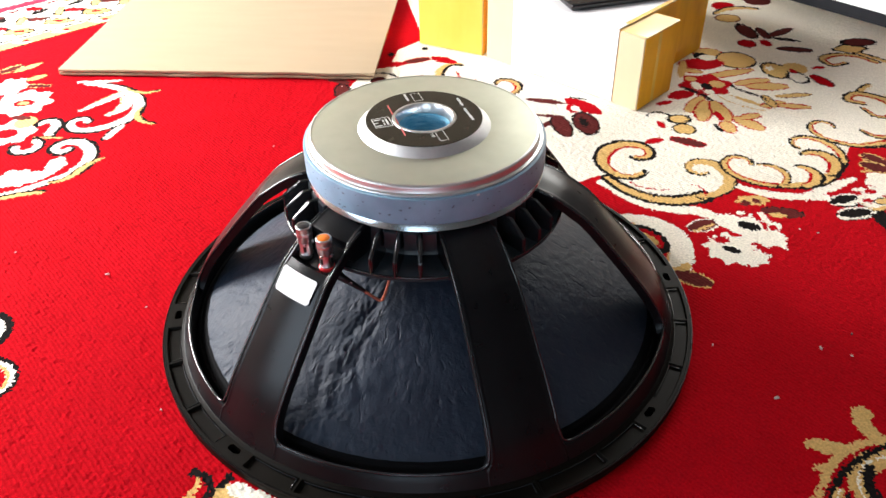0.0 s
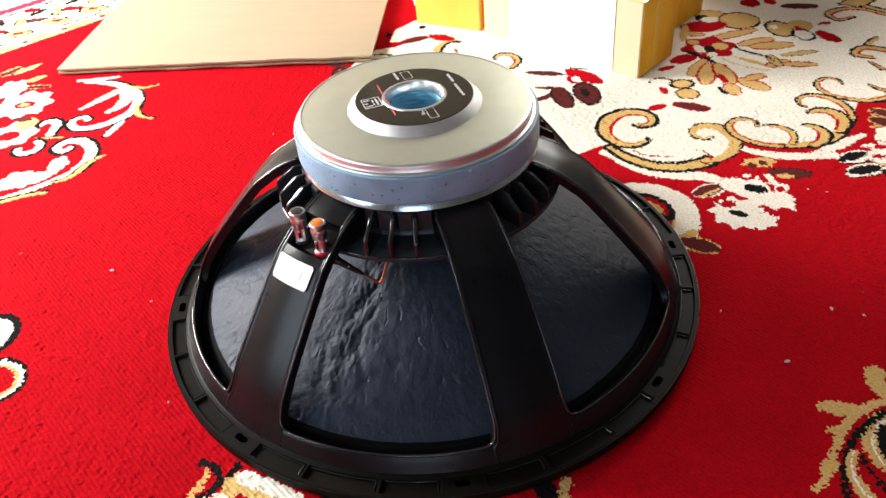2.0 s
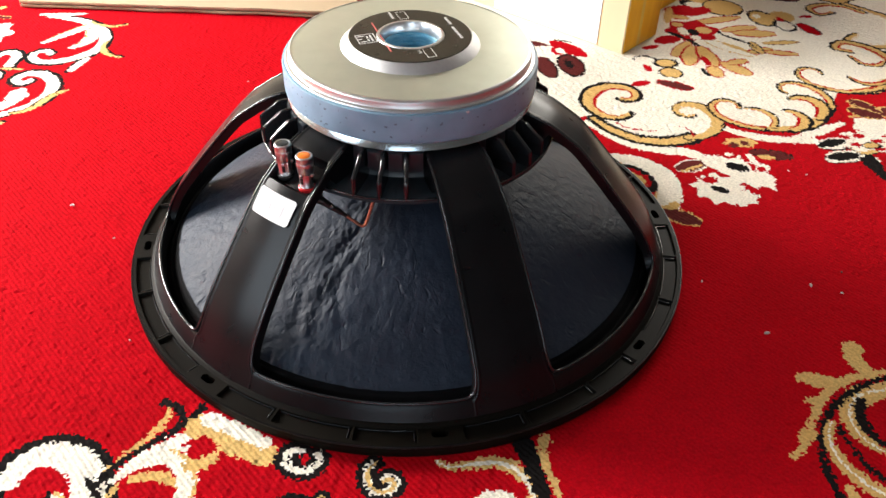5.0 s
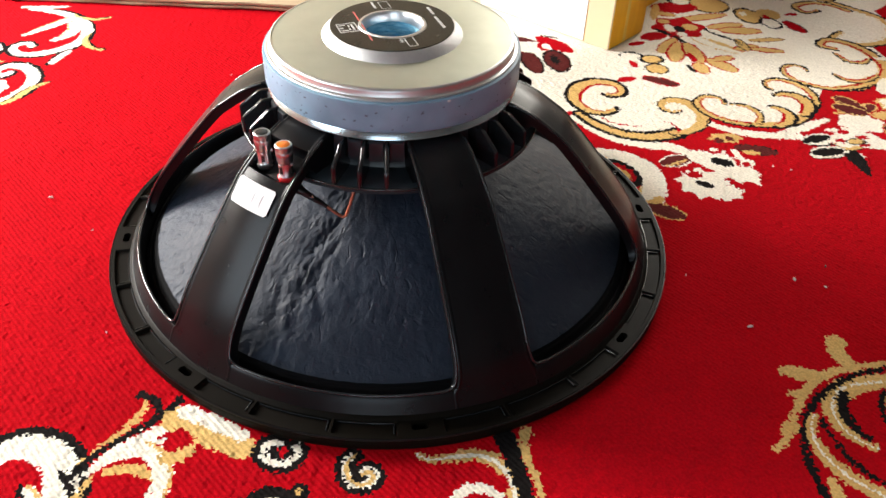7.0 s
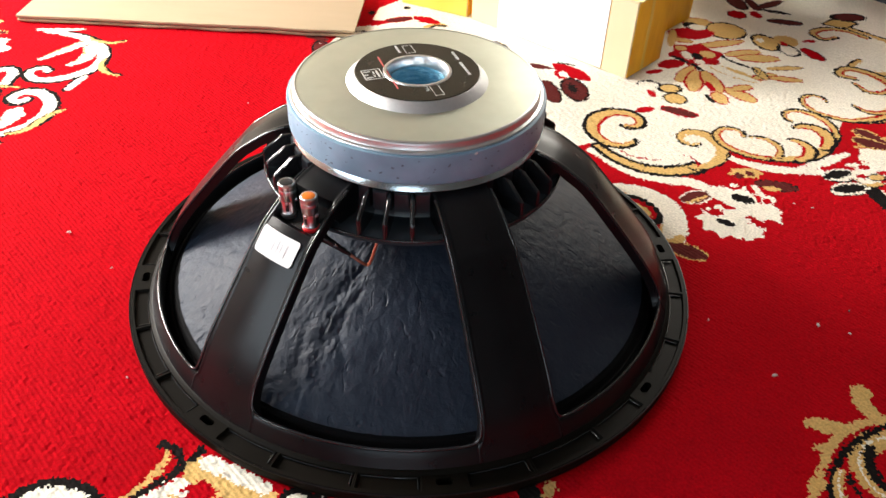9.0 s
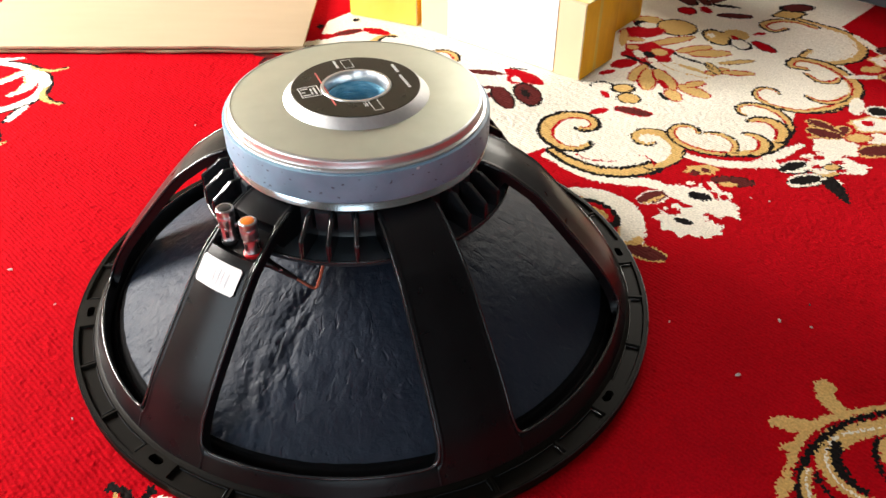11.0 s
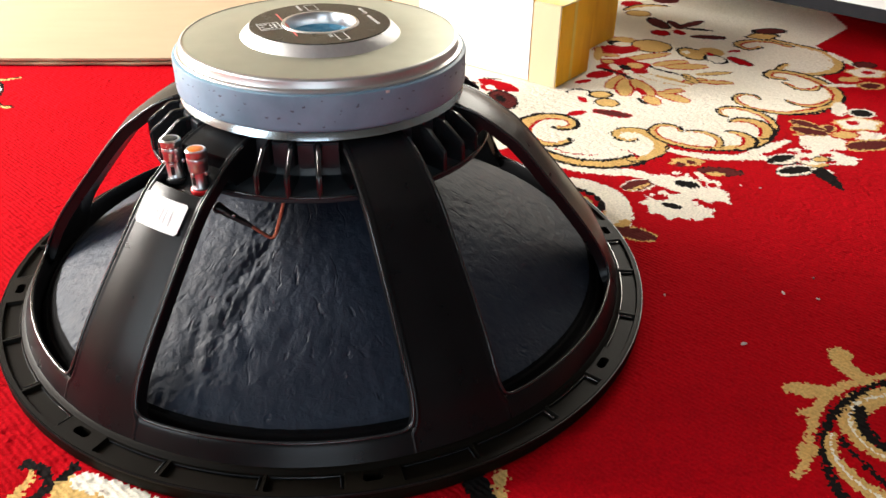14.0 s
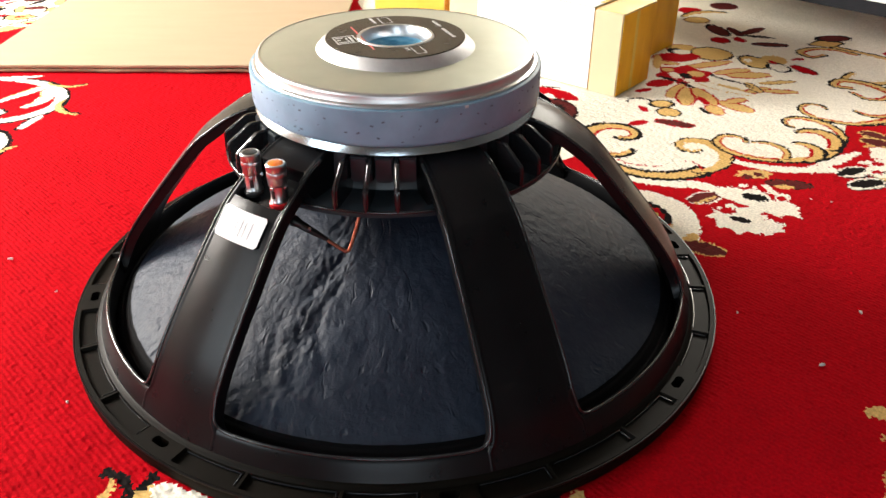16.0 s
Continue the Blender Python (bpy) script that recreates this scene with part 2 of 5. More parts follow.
# ---- mesh helpers ----
def link_mesh(name, me, mats, parent=None, label="", smooth=None):
    for m in (mats if isinstance(mats, (list, tuple)) else [mats]):
        me.materials.append(m)
    if smooth is not None:
        me.polygons.foreach_set("use_smooth", [True] * len(me.polygons))
        me.set_sharp_from_angle(angle=radians(smooth))
    ob = new(name, me)
    if parent:
        ob.parent = parent
    return tagged(ob, label) if label else ob


def part(name, bm, mat, parent=None, label="", smooth=35):
    """Links a bmesh as one mesh object, under a thing or a part."""
    bmesh.ops.recalc_face_normals(bm, faces=bm.faces)
    me = bpy.data.meshes.new(name)
    bm.to_mesh(me)
    bm.free()
    return link_mesh(name, me, mat, parent, label, smooth)


def lathe(profile, n=96, closed=False, a0=0.0, a1=360.0):
    """A turned form from (radius, height) steps."""
    bm = bmesh.new()
    full = abs(a1 - a0) >= 360
    m = n if full else n + 1
    rows = []
    for i in range(m):
        a = radians(a0 + (a1 - a0) * i / n)
        rows.append([bm.verts.new((r * math.cos(a), r * math.sin(a), z)) for r, z in profile])
    k = len(profile)
    for i in range(n):
        p, q = rows[i], rows[(i + 1) % m]
        for j in range(k if closed else k - 1):
            bm.faces.new((p[j], q[j], q[(j + 1) % k], p[(j + 1) % k]))
    return bm


def box(x0, y0, z0, x1, y1, z1, bevel=0.0, seg=2):
    bm = bmesh.new()
    bmesh.ops.create_cube(bm, size=1.0)
    for v in bm.verts:
        v.co = Vector(((x0 + x1) / 2 + v.co.x * (x1 - x0), (y0 + y1) / 2 + v.co.y * (y1 - y0), (z0 + z1) / 2 + v.co.z * (z1 - z0)))
    if bevel:
        bmesh.ops.bevel(bm, geom=list(bm.edges), offset=bevel, segments=seg, profile=0.5, affect="EDGES")
    return bm


def tube(points, radii, n=10):
    """A round rod along points, with a radius for each."""
    bm = bmesh.new()
    pts = [Vector(p) for p in points]
    rings = []
    for i, p in enumerate(pts):
        d = (pts[min(i + 1, len(pts) - 1)] - pts[max(i - 1, 0)]).normalized()
        up = Vector((0, 0, 1)) if abs(d.z) < 0.95 else Vector((1, 0, 0))
        u = d.cross(up).normalized()
        w = u.cross(d)
        rings.append([bm.verts.new(p + (u * math.cos(k * math.tau / n) + w * math.sin(k * math.tau / n)) * radii[i]) for k in range(n)])
    for a, b in zip(rings, rings[1:]):
        for k in range(n):
            bm.faces.new((a[k], a[(k + 1) % n], b[(k + 1) % n], b[k]))
    bm.faces.new(rings[0][::-1])
    bm.faces.new(rings[-1])
    return bm


def glide(points, n):
    """n points on a smooth curve through the given ones."""
    p = [np.array(q, float) for q in points]
    p = [2 * p[0] - p[1]] + p + [2 * p[-1] - p[-2]]
    out = []
    for i in range(n):
        s = (len(p) - 3) * i / (n - 1)
        k = min(int(s), len(p) - 4)
        t = s - k
        a, b, c, d = p[k:k + 4]
        out.append(0.5 * (2 * b + (c - a) * t + (2 * a - 5 * b + 4 * c - d) * t * t + (3 * b - a - 3 * c + d) * t ** 3))
    return out


# ---- carpet ----
def steps(*spans):
    out = [np.arange(a, b, d) for a, b, d in spans]
    return np.concatenate(out + [[spans[-1][1]]])


GX = steps((-1.36, -0.9, 0.05), (-0.9, -0.52, 0.004), (-0.52, 0.50, 0.0015), (0.50, 0.80, 0.0018), (0.80, 1.4, 0.004), (1.4, 1.85, 0.05))
GY = steps((-1.7, -0.34, 0.05), (-0.34, 0.42, 0.0015), (0.42, 0.72, 0.0018), (0.72, 1.3, 0.004), (1.3, 1.68, 0.05))
CX, CY = np.meshgrid((GX[1:] + GX[:-1]) / 2, (GY[1:] + GY[:-1]) / 2)
rng = np.random.default_rng(7)
JIT = rng.normal(0, 1, CX.shape)
KNOT = np.zeros(CX.shape, np.int8)   # 0 red, 1 cream, 2 beige, 3 black, 4 maroon, 5 binding
EDGE = -0.584 * CX + 0.812 * CY


def paint(sel, d, fill, rim_kind=None, rim=0.0):
    """Sets knots by their distance to a form's edge (negative inside)."""
    x0, x1, y0, y1 = sel
    part_of = KNOT[y0:y1, x0:x1]
    d = d + JIT[y0:y1, x0:x1] * 0.0007
    if rim_kind is not None:
        part_of[d < rim] = rim_kind
    part_of[d < 0] = fill


def window_of(xa, xb, ya, yb):
    x0, x1 = np.searchsorted(CX[0], (xa, xb))
    y0, y1 = np.searchsorted(CY[:, 0], (ya, yb))
    return x0, x1, y0, y1


def scroll(fill, x, y, heading, length, bend, widths, rim=None, stripe=None):
    """A band whose curvature changes along it: rim (kind, width, side: 1 left, -1 right, 0 both), stripe (kind, from, to in half widths, left positive)."""
    n = max(16, int(length / 0.004))
    s = np.linspace(0, 1, n)
    th = heading + length * (bend[0] * s + bend[1] * s * s / 2 + bend[2] * s ** 3 / 3)
    dx, dy, ds = np.cos(th), np.sin(th), length / (n - 1)
    px = x + np.concatenate([[0], np.cumsum((dx[1:] + dx[:-1]) / 2)]) * ds
    py = y + np.concatenate([[0], np.cumsum((dy[1:] + dy[:-1]) / 2)]) * ds
    band(fill, px, py, dx, dy, widths, rim, stripe)


def ribbon(fill, points, widths, rim=None, stripe=None):
    """A band on a smooth curve through a few places."""
    p = np.array(glide(points, 14 * len(points)))
    d = np.gradient(p, axis=0)
    d /= np.hypot(d[:, 0], d[:, 1])[:, None]
    band(fill, p[:, 0], p[:, 1], d[:, 0], d[:, 1], widths, rim, stripe)


def band(fill, px, py, dx, dy, widths, rim, stripe):
    n = len(px)
    s = np.linspace(0, 1, n)
    a, b, c = widths
    if rim and rim[0] == 3:
        rim = (3, rim[1] * 1.3, rim[2])
    w = np.where(s < 0.5, a + (b - a) * s * 2, b + (c - b) * (s * 2 - 1))
    g = max(widths) + (rim[1] if rim else 0) + 0.006
    sel = window_of(px.min() - g, px.max() + g, py.min() - g, py.max() + g)
    x0, x1, y0, y1 = sel
    if x1 <= x0 or y1 <= y0:
        return
    qx, qy = CX[y0:y1, x0:x1], CY[y0:y1, x0:x1]
    best, side, half = np.full(qx.shape, 9.0), np.zeros(qx.shape), np.ones(qx.shape)
    for k in range(n):
        ex, ey = qx - px[k], qy - py[k]
        d = np.hypot(ex, ey) - w[k]
        better = d < best
        best[better] = d[better]
        side[better] = (dx[k] * ey - dy[k] * ex)[better]
        half[better] = w[k]
    if rim and rim[2]:
        part_of = KNOT[y0:y1, x0:x1]
        part_of[(best + JIT[y0:y1, x0:x1] * 0.0007 < rim[1]) & (side * rim[2] > 0)] = rim[0]
        paint(sel, best, fill)
    elif rim:
        paint(sel, best, fill, rim[0], rim[1])
    else:
        paint(sel, best, fill)
    if stripe:
        q = side / half + JIT[y0:y1, x0:x1] * 0.08
        part_of = KNOT[y0:y1, x0:x1]
        part_of[(best < 0) & (q > stripe[1]) & (q < stripe[2])] = stripe[0]


def leaf(fill, xa, ya, xb, yb, half, rim=None, core=None):
    """A pointed leaf from a to b."""
    length = math.hypot(xb - xa, yb - ya)
    ux, uy = (xb - xa) / length, (yb - ya) / length
    g = half + 0.01
    sel = window_of(min(xa, xb) - g, max(xa, xb) + g, min(ya, yb) - g, max(ya, yb) + g)
    x0, x1, y0, y1 = sel
    if x1 <= x0 or y1 <= y0:
        return
    ex, ey = CX[y0:y1, x0:x1] - xa, CY[y0:y1, x0:x1] - ya
    s, v = (ex * ux + ey * uy) / length, np.abs(ey * ux - ex * uy)
    shape = half * np.sqrt(np.clip(np.sin(np.clip(s, 0, 1) * math.pi), 0, 1))
    d = np.where((s > 0) & (s < 1), v - shape, 0.02)
    paint(sel, d, fill, *(rim or (None, 0.0)))
    if core is not None:
        paint(sel, d + half * 0.55, core)


def blot(fill, x, y, rx, ry, rim=None, lobes=0):
    """A rounded flower form, with lobes round its edge where it has them."""
    g = max(rx, ry) * 1.25 + 0.006
    sel = window_of(x - g, x + g, y - g, y + g)
    x0, x1, y0, y1 = sel
    if x1 <= x0 or y1 <= y0:
        return
    ex, ey = (CX[y0:y1, x0:x1] - x) / rx, (CY[y0:y1, x0:x1] - y) / ry
    r = np.hypot(ex, ey) - (0.12 * np.cos(lobes * np.arctan2(ey, ex)) if lobes else 0.0)
    paint(sel, (r - 1) * min(rx, ry), fill, *(rim or (None, 0.0)))


def field(fill, corners):
    """A broad ground colour inside an outline."""
    inside = np.zeros(CX.shape, bool)
    for (xa, ya), (xb, yb) in zip(corners, corners[1:] + corners[:1]):
        crosses = (ya > CY) != (yb > CY)
        inside ^= crosses & (CX < (xb - xa) * (CY - ya) / (yb - ya + 1e-9) + xa)
    KNOT[inside] = fill


# cream ground with its scalloped edge
field(1, [(-0.081, 0.418), (-0.049, 0.495), (-0.009, 0.519), (0.006, 0.572), (0.046, 0.604), (0.03, 0.8), (0.06, 1), (0.42, 1.05), (0.62, 0.86), (0.84, 0.62), (0.80, 0.50), (0.702, 0.432), (0.70, 0.38), (0.668, 0.338), (0.634, 0.330), (0.636, 0.29), (0.61, 0.242), (0.575, 0.220), (0.53, 0.213), (0.515, 0.222), (0.477, 0.171), (0.43, 0.151), (0.388, 0.157), (0.356, 0.172), (0.314, 0.137), (0.268, 0.138), (0.23, 0.159), (0.208, 0.194), (0.166, 0.176), (0.089, 0.091), (-0.024, 0.105)])
scroll(1, 0.208, 0.18, -0.7894, 0.1256, (-23.41, 168.83, -186.20), (0.006, 0.0098, 0.0075))
scroll(1, 0.35, 0.158, -0.9239, 0.0959, (16.42, -16.30, 0.00), (0.0045, 0.0075, 0.0053))
scroll(1, 0.419, 0.127, 0.434, 0.07, (-1.53, 0.00, 0.00), (0.0055, 0.0079, 0.0032))
# scrolls round the cream ground
scroll(2, 0.2602, 0.2284, -0.6902, 0.1735, (106.22, -297.84, 266.20), (0.003, 0.009, 0.0023), rim=(3, 0.0038, -1), stripe=(0, 0.55, 1.0))
scroll(2, 0.216, 0.1881, -1.1449, 0.1169, (0.69, 57.78, -52.21), (0.003, 0.0053, 0.0068), rim=(3, 0.0038, 0))
scroll(2, 0.3062, 0.1415, -0.1433, 0.1529, (33.19, -84.22, 166.88), (0.0045, 0.0075, 0.002), rim=(3, 0.002, -1))
scroll(1, 0.323, 0.15, 0.7166, 0.0439, (27.77, 0.00, 0.00), (0.0017, 0.005, 0.0017))
scroll(0, 0.239, 0.176, -1.0163, 0.0465, (25.49, 0.00, 0.00), (0.001, 0.0015, 0.0005))
scroll(0, 0.305, 0.164, -0.549, 0.0263, (-58.41, 0.00, 0.00), (0.0006, 0.0017, 0.0011))
scroll(2, 0.3839, 0.1978, 1.0589, 0.1289, (105.72, -220.82, 134.62), (0.002, 0.0045, 0.004), rim=(3, 0.0025, -1), stripe=(0, 0.35, 0.85))
scroll(2, 0.401, 0.151, -0.3115, 0.0921, (17.90, -8.70, 0.00), (0.0045, 0.0061, 0.005), rim=(3, 0.0028, -1))
scroll(2, 0.476, 0.1772, 0.5036, 0.1209, (36.56, -100.34, 161.96), (0.0045, 0.0045, 0.0015), rim=(3, 0.0025, -1), stripe=(0, 0.4, 0.9))
scroll(2, 0.394, 0.194, -0.0409, 0.0518, (-53.24, 15.07, 0.00), (0.002, 0.004, 0.003), rim=(3, 0.002, 1), stripe=(0, -1, -0.5))
scroll(2, 0.4361, 0.184, -0.3948, 0.051, (-71.92, 45.88, 0.00), (0.003, 0.0068, 0.0045), rim=(3, 0.003, 1), stripe=(0, -1, -0.5))
scroll(2, 0.4551, 0.211, 0.4175, 0.0631, (-71.38, 51.34, 0.00), (0.0032, 0.0079, 0.0055), rim=(3, 0.0032, 1), stripe=(0, -1, -0.5))
scroll(2, 0.5176, 0.2677, 1.2814, 0.1454, (105.68, -254.61, 174.22), (0.002, 0.0035, 0.0035), rim=(3, 0.002, -1), stripe=(0, 0.2, 0.8))
# far scrolls where the cream ground meets the red
ribbon(2, [(0.648, 0.476), (0.674, 0.441), (0.694, 0.405), (0.686, 0.363), (0.657, 0.336), (0.616, 0.334), (0.600, 0.352), (0.618, 0.368)], (0.004, 0.0075, 0.003), rim=(3, 0.0028, 1), stripe=(1, -1.0, -0.5))
ribbon(2, [(0.622, 0.440), (0.602, 0.436), (0.598, 0.455), (0.620, 0.466), (0.646, 0.460), (0.664, 0.436)], (0.0022, 0.0055, 0.0045), rim=(3, 0.0024, 1), stripe=(0, -0.9, -0.3))
blot(2, 0.652, 0.484, 0.020, 0.012, rim=(3, 0.003), lobes=4)
blot(4, 0.676, 0.505, 0.022, 0.012, rim=(3, 0.003))
ribbon(2, [(0.584, 0.322), (0.572, 0.334), (0.590, 0.346), (0.614, 0.325), (0.621, 0.283), (0.607, 0.250), (0.570, 0.228), (0.530, 0.222), (0.507, 0.231)], (0.0035, 0.0078, 0.0030), rim=(3, 0.0028, 1), stripe=(0, -0.75, -0.25))
ribbon(2, [(0.578, 0.308), (0.583, 0.288), (0.598, 0.283), (0.610, 0.290)], (0.002, 0.0036, 0.003), rim=(3, 0.002, -1), stripe=(0, 0.1, 0.9))
ribbon(2, [(0.548, 0.254), (0.556, 0.240), (0.574, 0.237), (0.594, 0.246)], (0.002, 0.0042, 0.003), rim=(3, 0.002, -1), stripe=(0, 0.1, 0.9))
leaf(1, 0.604, 0.240, 0.578, 0.203, 0.0085)
leaf(1, 0.618, 0.292, 0.664, 0.283, 0.0055)
leaf(1, 0.702, 0.405, 0.704, 0.340, 0.0065)
# flowers on the red ground past the far scrolls
blot(1, 0.700, 0.322, 0.022, 0.016, rim=(2, 0.003), lobes=5)
blot(4, 0.718, 0.350, 0.014, 0.010, rim=(3, 0.002))
blot(0, 0.703, 0.323, 0.009, 0.006)
blot(4, 0.675, 0.280, 0.013, 0.009, rim=(2, 0.003))
blot(2, 0.664, 0.305, 0.014, 0.009)
leaf(4, 0.519, 0.203, 0.527, 0.164, 0.0065, rim=(2, 0.003))
leaf(4, 0.526, 0.163, 0.554, 0.180, 0.0065, rim=(2, 0.003))
leaf(2, 0.498, 0.166, 0.524, 0.159, 0.0060)
leaf(2, 0.526, 0.161, 0.562, 0.148, 0.0070)
blot(1, 0.585, 0.179, 0.022, 0.015, rim=(2, 0.003), lobes=5)
blot(0, 0.581, 0.183, 0.008, 0.006)
blot(3, 0.608, 0.205, 0.012, 0.010, rim=(1, 0.003))
blot(1, 0.575, 0.148, 0.018, 0.012, lobes=4)
blot(4, 0.560, 0.128, 0.028, 0.010, rim=(2, 0.003))
blot(2, 0.552, 0.156, 0.014, 0.009, rim=(0, 0.002))
# great flower on the cream ground
blot(2, 0.445, 0.495, 0.0202, 0.018, rim=(0, 0.0015))
blot(2, 0.476, 0.469, 0.0252, 0.0253, rim=(3, 0.0032))
blot(0, 0.423, 0.463, 0.0332, 0.0187)
blot(3, 0.433, 0.489, 0.0112, 0.0117)
blot(1, 0.44, 0.482, 0.0122, 0.0095)
leaf(2, 0.412, 0.421, 0.488, 0.436, 0.0075, rim=(0, 0.0023))
leaf(2, 0.39, 0.449, 0.417, 0.437, 0.0063, rim=(0, 0.0016))
leaf(2, 0.403, 0.476, 0.381, 0.424, 0.0063)
blot(0, 0.406, 0.399, 0.0332, 0.0308, lobes=6)
blot(1, 0.394, 0.398, 0.0071, 0.0122)
blot(2, 0.422, 0.399, 0.01, 0.0106)
blot(3, 0.406, 0.394, 0.007, 0.0101)
blot(1, 0.404, 0.378, 0.0071, 0.0065)
blot(2, 0.393, 0.419, 0.0071, 0.007)
leaf(0, 0.345, 0.369, 0.384, 0.381, 0.0111, rim=(1, 0.0024))
leaf(0, 0.323, 0.352, 0.348, 0.359, 0.005)
leaf(3, 0.373, 0.399, 0.39, 0.372, 0.0038)
leaf(2, 0.444, 0.396, 0.497, 0.403, 0.0075, rim=(0, 0.0023))
leaf(2, 0.457, 0.387, 0.513, 0.38, 0.0095, rim=(0, 0.0024))
leaf(1, 0.413, 0.368, 0.46, 0.32, 0.0095, rim=(2, 0.0017))
leaf(2, 0.431, 0.361, 0.456, 0.331, 0.0038)
leaf(2, 0.483, 0.354, 0.532, 0.354, 0.0045, rim=(4, 0.0015))
leaf(2, 0.454, 0.33, 0.489, 0.337, 0.0071, rim=(0, 0.0024))
leaf(2, 0.475, 0.331, 0.515, 0.319, 0.0055, rim=(0, 0.0024))
leaf(2, 0.469, 0.361, 0.47, 0.324, 0.0052, rim=(3, 0.0022))
scroll(3, 0.44, 0.393, -1.5367, 0.0622, (49.63, -103.96, 0.00), (0.0023, 0.003, 0.0015))
scroll(3, 0.393, 0.371, -1.2827, 0.064, (-4.09, 0.00, 0.00), (0.0038, 0.003, 0.0023))
leaf(2, 0.391, 0.367, 0.355, 0.327, 0.0078, rim=(0, 0.0017))
leaf(2, 0.391, 0.355, 0.365, 0.302, 0.0098, rim=(0, 0.0023))
leaf(2, 0.399, 0.353, 0.398, 0.295, 0.0103, rim=(0, 0.0024))
blot(0, 0.392, 0.314, 0.0051, 0.0122)
leaf(2, 0.409, 0.308, 0.432, 0.271, 0.0098, rim=(0, 0.0023))
leaf(2, 0.415, 0.303, 0.444, 0.31, 0.006, rim=(0, 0.0023))
blot(2, 0.392, 0.284, 0.0091, 0.0135, rim=(0, 0.0015))
leaf(3, 0.378, 0.296, 0.381, 0.272, 0.003)
# buds and leaves on the cream ground
blot(4, 0.532, 0.566, 0.0112, 0.0249, rim=(3, 0.0023))
leaf(4, 0.554, 0.578, 0.553, 0.533, 0.0068, rim=(3, 0.0015))
leaf(4, 0.554, 0.541, 0.605, 0.569, 0.0068, rim=(3, 0.0015))
leaf(3, 0.556, 0.539, 0.597, 0.518, 0.005)
leaf(4, 0.549, 0.5, 0.597, 0.486, 0.0071, rim=(3, 0.0024))
blot(0, 0.514, 0.522, 0.0122, 0.0125, rim=(4, 0.0016))
blot(0, 0.542, 0.52, 0.0081, 0.0127)
blot(2, 0.516, 0.429, 0.0153, 0.0224, rim=(3, 0.0032))
blot(1, 0.511, 0.436, 0.005, 0.0072)
blot(2, 0.546, 0.432, 0.0161, 0.0172)
blot(1, 0.537, 0.404, 0.011, 0.0148, rim=(3, 0.0032))
blot(0, 0.539, 0.425, 0.004, 0.0074)
leaf(0, 0.558, 0.409, 0.569, 0.371, 0.0079, rim=(4, 0.0024))
leaf(0, 0.568, 0.429, 0.589, 0.43, 0.0038)
scroll(3, 0.3032, 0.3241, 1.1649, 0.0547, (-84.65, 67.02, 0.00), (0.0015, 0.0025, 0.0025))
blot(2, 0.34, 0.311, 0.012, 0.0089, rim=(3, 0.0032))
blot(2, 0.338, 0.286, 0.0122, 0.0117, rim=(3, 0.0022))
blot(0, 0.314, 0.3, 0.005, 0.009)
leaf(0, 0.281, 0.259, 0.305, 0.265, 0.0063)
leaf(4, 0.313, 0.267, 0.35, 0.243, 0.0068, rim=(0, 0.0023))
leaf(4, 0.161, 0.389, 0.21, 0.37, 0.006)
leaf(4, 0.154, 0.311, 0.194, 0.325, 0.0055)
leaf(4, 0.19, 0.34, 0.194, 0.284, 0.0105, rim=(3, 0.0023))
leaf(4, 0.164, 0.345, 0.201, 0.333, 0.0038)
blot(4, 0.223, 0.315, 0.0141, 0.0263, rim=(3, 0.0023))
blot(3, 0.221, 0.318, 0.005, 0.0118)
leaf(0, 0.213, 0.384, 0.248, 0.336, 0.0128)
blot(0, 0.215, 0.355, 0.0071, 0.0124)
blot(1, 0.219, 0.355, 0.0051, 0.0078)
leaf(3, 0.217, 0.387, 0.241, 0.377, 0.0022)
scroll(2, 0.1325, 0.4405, 1.4949, 0.0708, (-137.46, 309.71, -243.39), (0.0023, 0.0045, 0.0023), rim=(3, 0.003, 1), stripe=(0, -1, -0.4))
scroll(2, 0.0907, 0.509, -3.8668, 0.0903, (90.33, -278.40, 276.82), (0.0024, 0.0047, 0.0024), rim=(3, 0.004, 1))
blot(0, 0.103, 0.444, 0.0051, 0.0101)
scroll(0, 0.082, 0.482, -1.3535, 0.0417, (-18.75, 0.00, 0.00), (0.0015, 0.0023, 0.0015))
leaf(4, 0.011, 0.524, 0.049, 0.534, 0.0063, rim=(0, 0.0024))
leaf(0, 0.032, 0.48, 0.026, 0.446, 0.0075)
leaf(0, 0.051, 0.538, 0.085, 0.513, 0.0095)
leaf(0, -0.029, 0.516, 0.015, 0.523, 0.009)
blot(4, -0.077, 0.446, 0.0091, 0.019, rim=(3, 0.0023))
blot(0, -0.072, 0.428, 0.006, 0.0085)
scroll(3, -0.0321, 0.492, 0.3026, 0.0501, (-38.11, 0.00, 0.00), (0.0016, 0.0024, 0.0016))
blot(4, -0.027, 0.47, 0.0091, 0.0105, rim=(3, 0.0015))
blot(0, -0.001, 0.467, 0.0061, 0.0085)
blot(3, -0.005, 0.555, 0.0051, 0.008)
blot(3, 0.045, 0.57, 0.005, 0.006)
leaf(4, -0.096, 0.483, -0.065, 0.467, 0.006)
blot(0, 0.537, 0.67, 0.019, 0.0197)
scroll(2, 0.5151, 0.642, 0.823, 0.0733, (-18.83, 0.00, 0.00), (0.003, 0.006, 0.003), rim=(3, 0.003, 1))
blot(4, 0.6, 0.687, 0.0221, 0.0206)
blot(2, 0.524, 0.62, 0.018, 0.0148, rim=(4, 0.0021))
blot(2, 0.008, 0.96, 0.02, 0.0165, rim=(3, 0.002))
